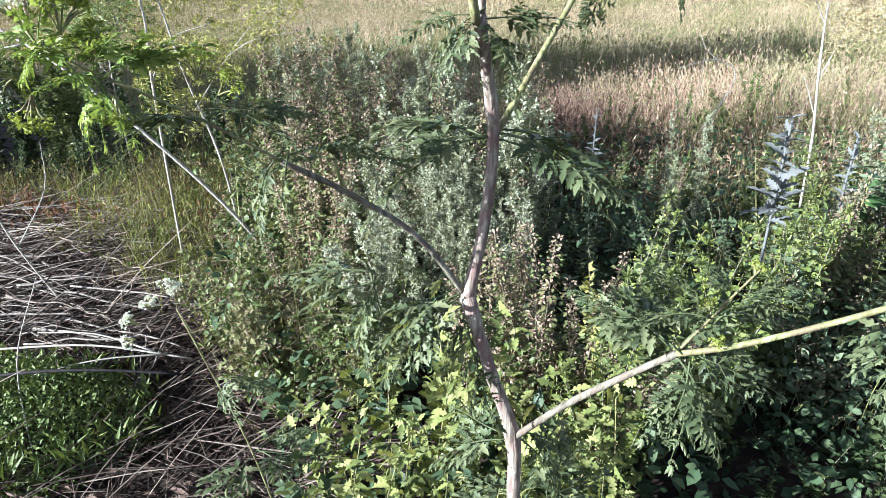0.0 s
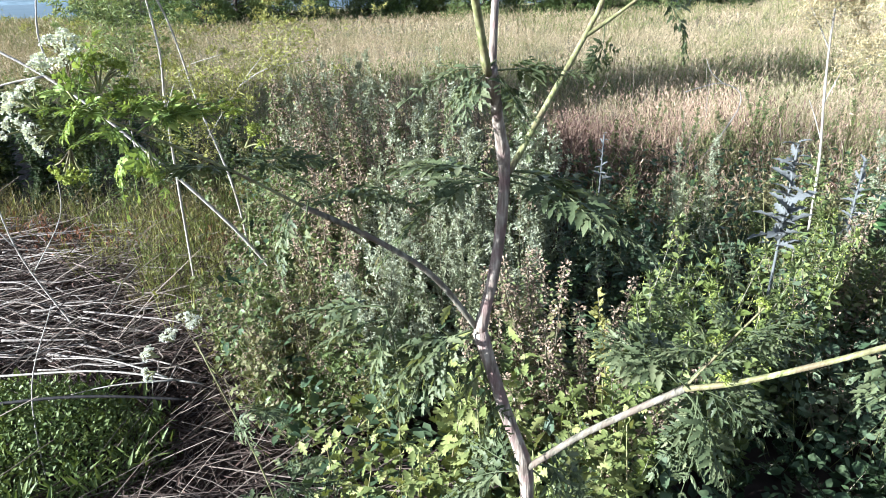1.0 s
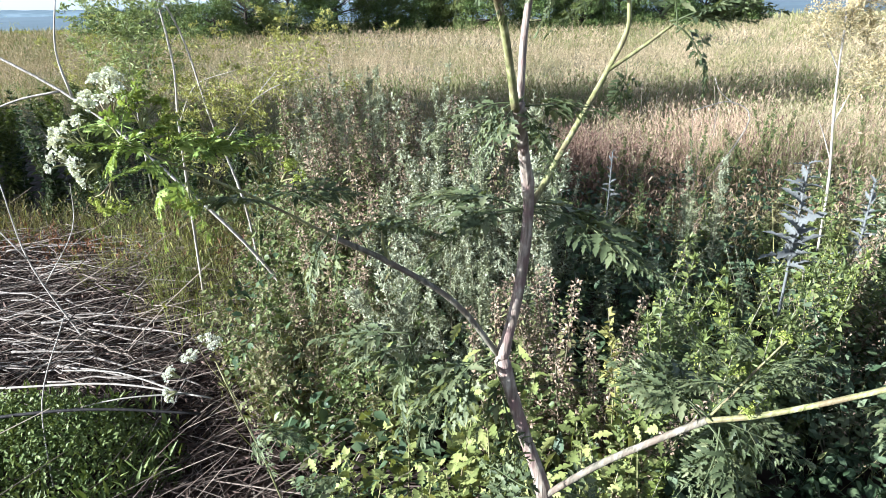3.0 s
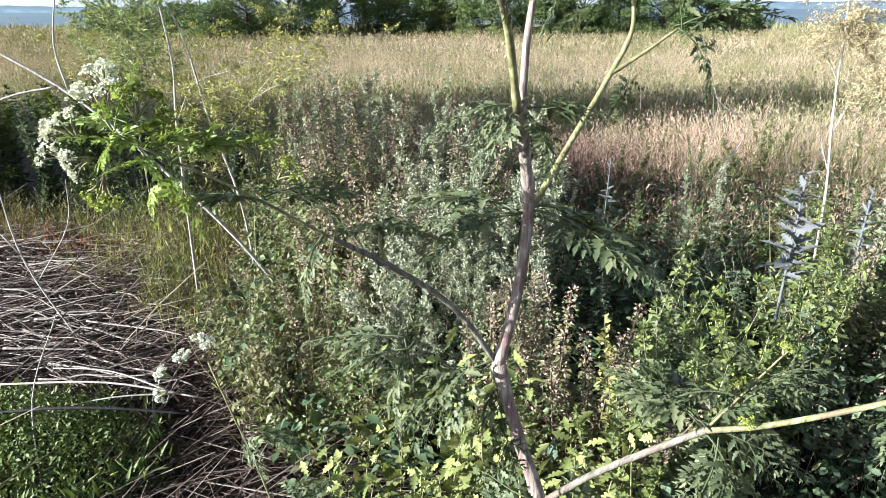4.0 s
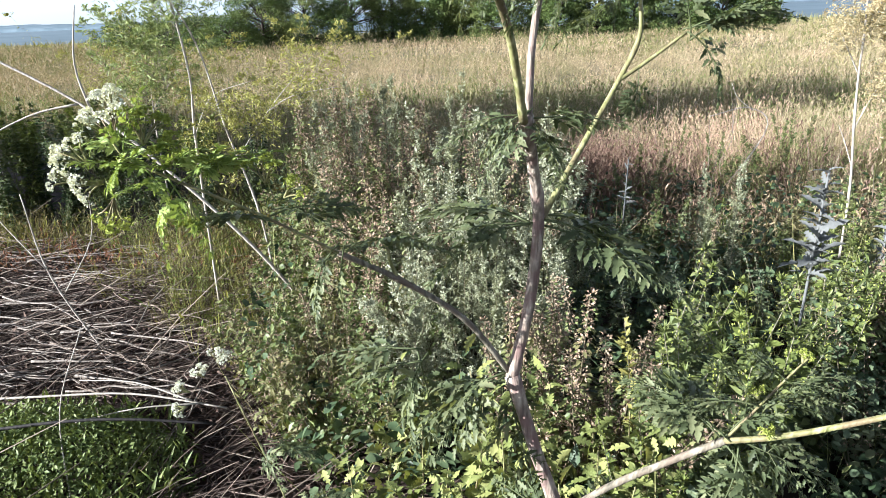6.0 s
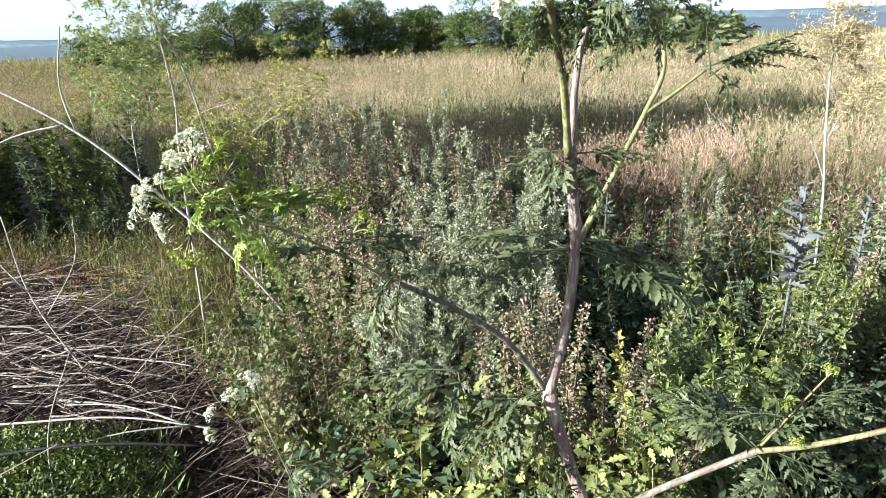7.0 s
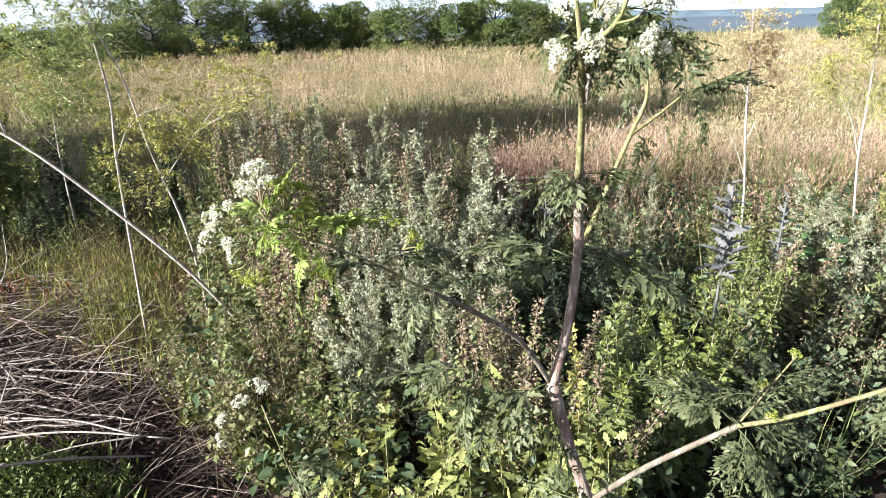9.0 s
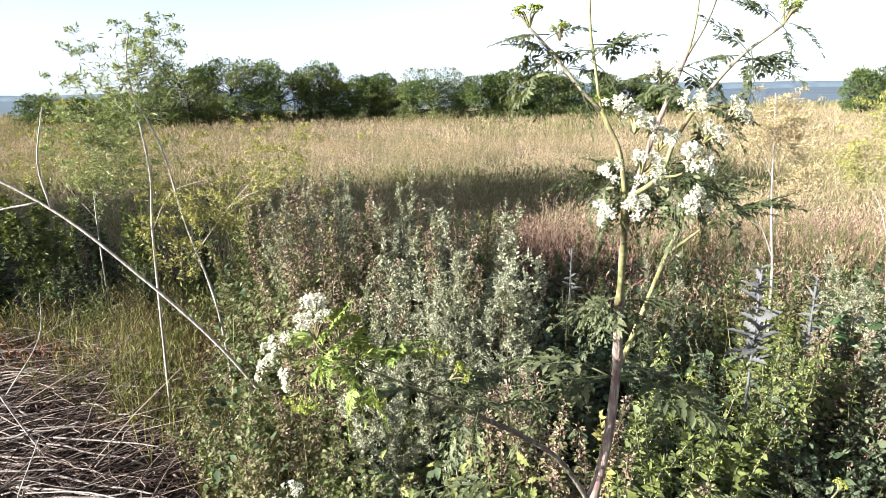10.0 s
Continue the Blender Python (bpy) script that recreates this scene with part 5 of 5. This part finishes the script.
dry_hemlock("tall hemlock with bleached stem and sparse feathery top", (-1.88, 3.50, 0.00), [(-1.85, 3.50, 1.09), (-1.82, 3.50, 1.50), (-1.87, 3.50, 2.02), (-1.84, 3.50, 2.22)],
            [[(-1.84, 3.50, 1.17), (-1.71, 3.50, 1.37), (-1.47, 3.50, 1.45)], [(-1.84, 3.50, 1.73), (-2.00, 3.50, 1.90), (-2.12, 3.50, 1.98)], [(-1.86, 3.50, 1.90), (-1.71, 3.50, 2.10), (-1.67, 3.50, 2.22)]],
            M_FINE, [((-1.88, 3.50, 2.02), 0.36, 150), ((-2.04, 3.50, 1.86), 0.34, 130), ((-1.80, 3.50, 2.18), 0.26, 120), ((-2.00, 3.50, 1.65), 0.32, 110), ((-2.20, 3.58, 1.57), 0.3, 120)], 0.05)
dry_hemlock("leaning bleached hemlock stem with yellowing leaves", (-1.47, 3.50, 0.00), [(-1.52, 3.50, 0.68), (-1.65, 3.50, 1.18), (-1.75, 3.50, 1.65), (-1.93, 3.50, 2.01)],
            [[(-1.63, 3.50, 1.00), (-1.39, 3.50, 1.29), (-1.11, 3.50, 1.57)], [(-1.39, 3.50, 1.29), (-1.23, 3.50, 1.37), (-0.98, 3.50, 1.41)]],
            M_DRYLEAF, [((-1.15, 3.50, 1.57), 0.30, 130), ((-1.39, 3.54, 1.41), 0.32, 120), ((-1.63, 3.50, 1.41), 0.28, 60), ((-1.75, 3.5, 1.15), 0.3, 70)], 0.045)
dry_hemlock("spreading drying hemlock with yellow-green leaves", (-3.2, 5.2, 0), [(-3.2, 5.2, 0.9), (-3.15, 5.2, 1.5)],
            [[(-3.2, 5.2, 0.9), (-3.5, 5.2, 1.3), (-3.7, 5.2, 1.6)], [(-3.18, 5.2, 1.1), (-2.9, 5.2, 1.4), (-2.7, 5.2, 1.6)]],
            M_DRYLEAF, [((-3.2, 5.2, 1.55), 0.45, 120), ((-3.6, 5.2, 1.5), 0.36, 90), ((-2.8, 5.2, 1.45), 0.36, 100)], 0.05)
dry_hemlock("drying hemlock with pale stem and tan leaves", (1.68, 3.6, 0), [(1.67, 3.6, 0.45), (1.655, 3.6, 0.85), (1.622, 3.6, 1.14), (1.60, 3.6, 1.39), (1.59, 3.6, 1.60), (1.57, 3.6, 1.85)],
            [[(1.622, 3.6, 1.14), (1.66, 3.6, 1.25), (1.70, 3.6, 1.36)], [(1.645, 3.6, 0.95), (1.59, 3.6, 1.08), (1.55, 3.6, 1.16)], [(1.60, 3.6, 1.40), (1.52, 3.6, 1.54), (1.47, 3.6, 1.62)]],
            M_TANLEAF, [((1.60, 3.6, 1.76), 0.17, 150), ((1.70, 3.6, 1.66), 0.13, 80), ((1.82, 3.6, 1.45), 0.13, 90), ((1.48, 3.6, 1.62), 0.13, 80), ((1.70, 3.6, 1.38), 0.08, 40)], 0.034)
dry_hemlock("drying hemlock with pale stem and yellow-green leaves", (2.13, 3.3, 0), [(2.12, 3.3, 0.4), (2.116, 3.3, 0.71), (2.07, 3.3, 1.11), (2.064, 3.3, 1.365), (2.055, 3.3, 1.61), (2.04, 3.3, 1.8)],
            [[(2.07, 3.3, 1.11), (2.00, 3.3, 1.30), (1.90, 3.3, 1.45)], [(2.064, 3.3, 1.36), (2.13, 3.3, 1.44), (2.2, 3.3, 1.5)]],
            M_DRYLEAF, [((2.04, 3.3, 1.75), 0.17, 120), ((1.87, 3.3, 1.55), 0.14, 80), ((2.18, 3.3, 1.48), 0.14, 70), ((2.3, 3.3, 0.95), 0.14, 60)], 0.036)


# ---- silver thistle and broad leaves ----
def thistle(label, foot, height, leaves, seed, leaf):
    r = np.random.default_rng(seed)
    root = thing("silver_thistle", label, "weed", "", foot)
    limb(root, "stem", [foot, np.array(foot) + (0.01, 0, height * 0.5), np.array(foot) + (0.02, 0, height)], 0.008, 0.004, M_SILVER, 7)
    shape = leaf_shape(0.50, ((0, 0), (0.08, 0.5), (0.18, 1.0), (0.25, 0.45), (0.38, 1.0), (0.46, 0.45), (0.6, 0.9), (0.7, 0.4), (0.84, 0.6), (1, 0)), 0.35, 0.65)
    h = Heap()
    h.add(*shape)
    me = h.mesh("leaf", M_SILVER)
    for i in range(leaves):
        t = 0.64 + 0.36 * i / (leaves - 1)
        ph = i * 2.4
        m = mats((0.02 * t, 0, height * t), (math.cos(ph), math.sin(ph), r.uniform(0.5, 2.2) * t), leaf * r.uniform(0.6, 1.15) * (3.3 - 2.6 * t), np.array([r.normal(0, 0.9)]))[0]
        ob = new("leaf", me)
        ob.parent = root
        ob.matrix_basis = Matrix(m.tolist())
    return root


thistle("silver-white thistle with spiny lobed leaves", (1.10, 2.58, 0.0), 1.17, 40, 5, 0.068)
thistle("silver-white thistle with spiny lobed leaves", (1.50, 2.9, 0.0), 1.02, 28, 6, 0.05)
thistle("small grey thistle among the pink grass", (0.62, 4.3, 0.0), 0.84, 16, 8, 0.04)

BROAD = leaf_shape(0.75, ((0, 0), (0.1, 0.6), (0.3, 1.0), (0.55, 0.9), (0.8, 0.55), (1, 0)), 0.1, 0.3)


def broad_plant(label, foot, height, n, seed, leaf, mat):
    r = np.random.default_rng(seed)
    root = thing("broad_leaved_weed", label, "weed", "broad-leaved weeds", foot)
    limb(root, "stem", [foot, np.array(foot) + (0, 0.01, height * 0.5), np.array(foot) + (0.02, 0, height)], 0.006, 0.003, M_STEM_GREEN, 6)
    h = Heap()
    h.add(*BROAD)
    me = h.mesh("leaf", mat)
    for i in range(n):
        t = 0.25 + 0.75 * i / (n - 1)
        ph = i * 2.4 + seed
        m = mats((0.02 * t, 0, height * t), (math.cos(ph), math.sin(ph), r.uniform(0.0, 0.8)), leaf * r.uniform(0.7, 1.2), np.array([r.normal(0, 0.4)]))[0]
        ob = new("leaf", me)
        ob.parent = root
        ob.matrix_basis = Matrix(m.tolist())
    return root


M_BROAD = material("broad_leaf", [(0.037, 0.074, 0.022), (0.067, 0.118, 0.037), (0.111, 0.170, 0.059)], 0.42, 0.22, bump=0.4, bump_scale=70, per_object=True)
for i, (x, y, z, lf) in enumerate([(1.62, 2.95, 0.88, 0.095), (1.75, 2.85, 0.84, 0.09)]):
    broad_plant("dark green weed with broad soft leaves", (x, y, 0.0), z, 18, i, lf, M_BROAD)

# tuft of dry grass beside the dark gap
blades("dry_tuft", "drooping tuft of dry reddish grass", M_PINK, np.c_[rng.normal(1.02, 0.05, 160), rng.normal(1.2, 0.05, 160)], 0.3, 0.55, 0.002, 0.9, 0.5)
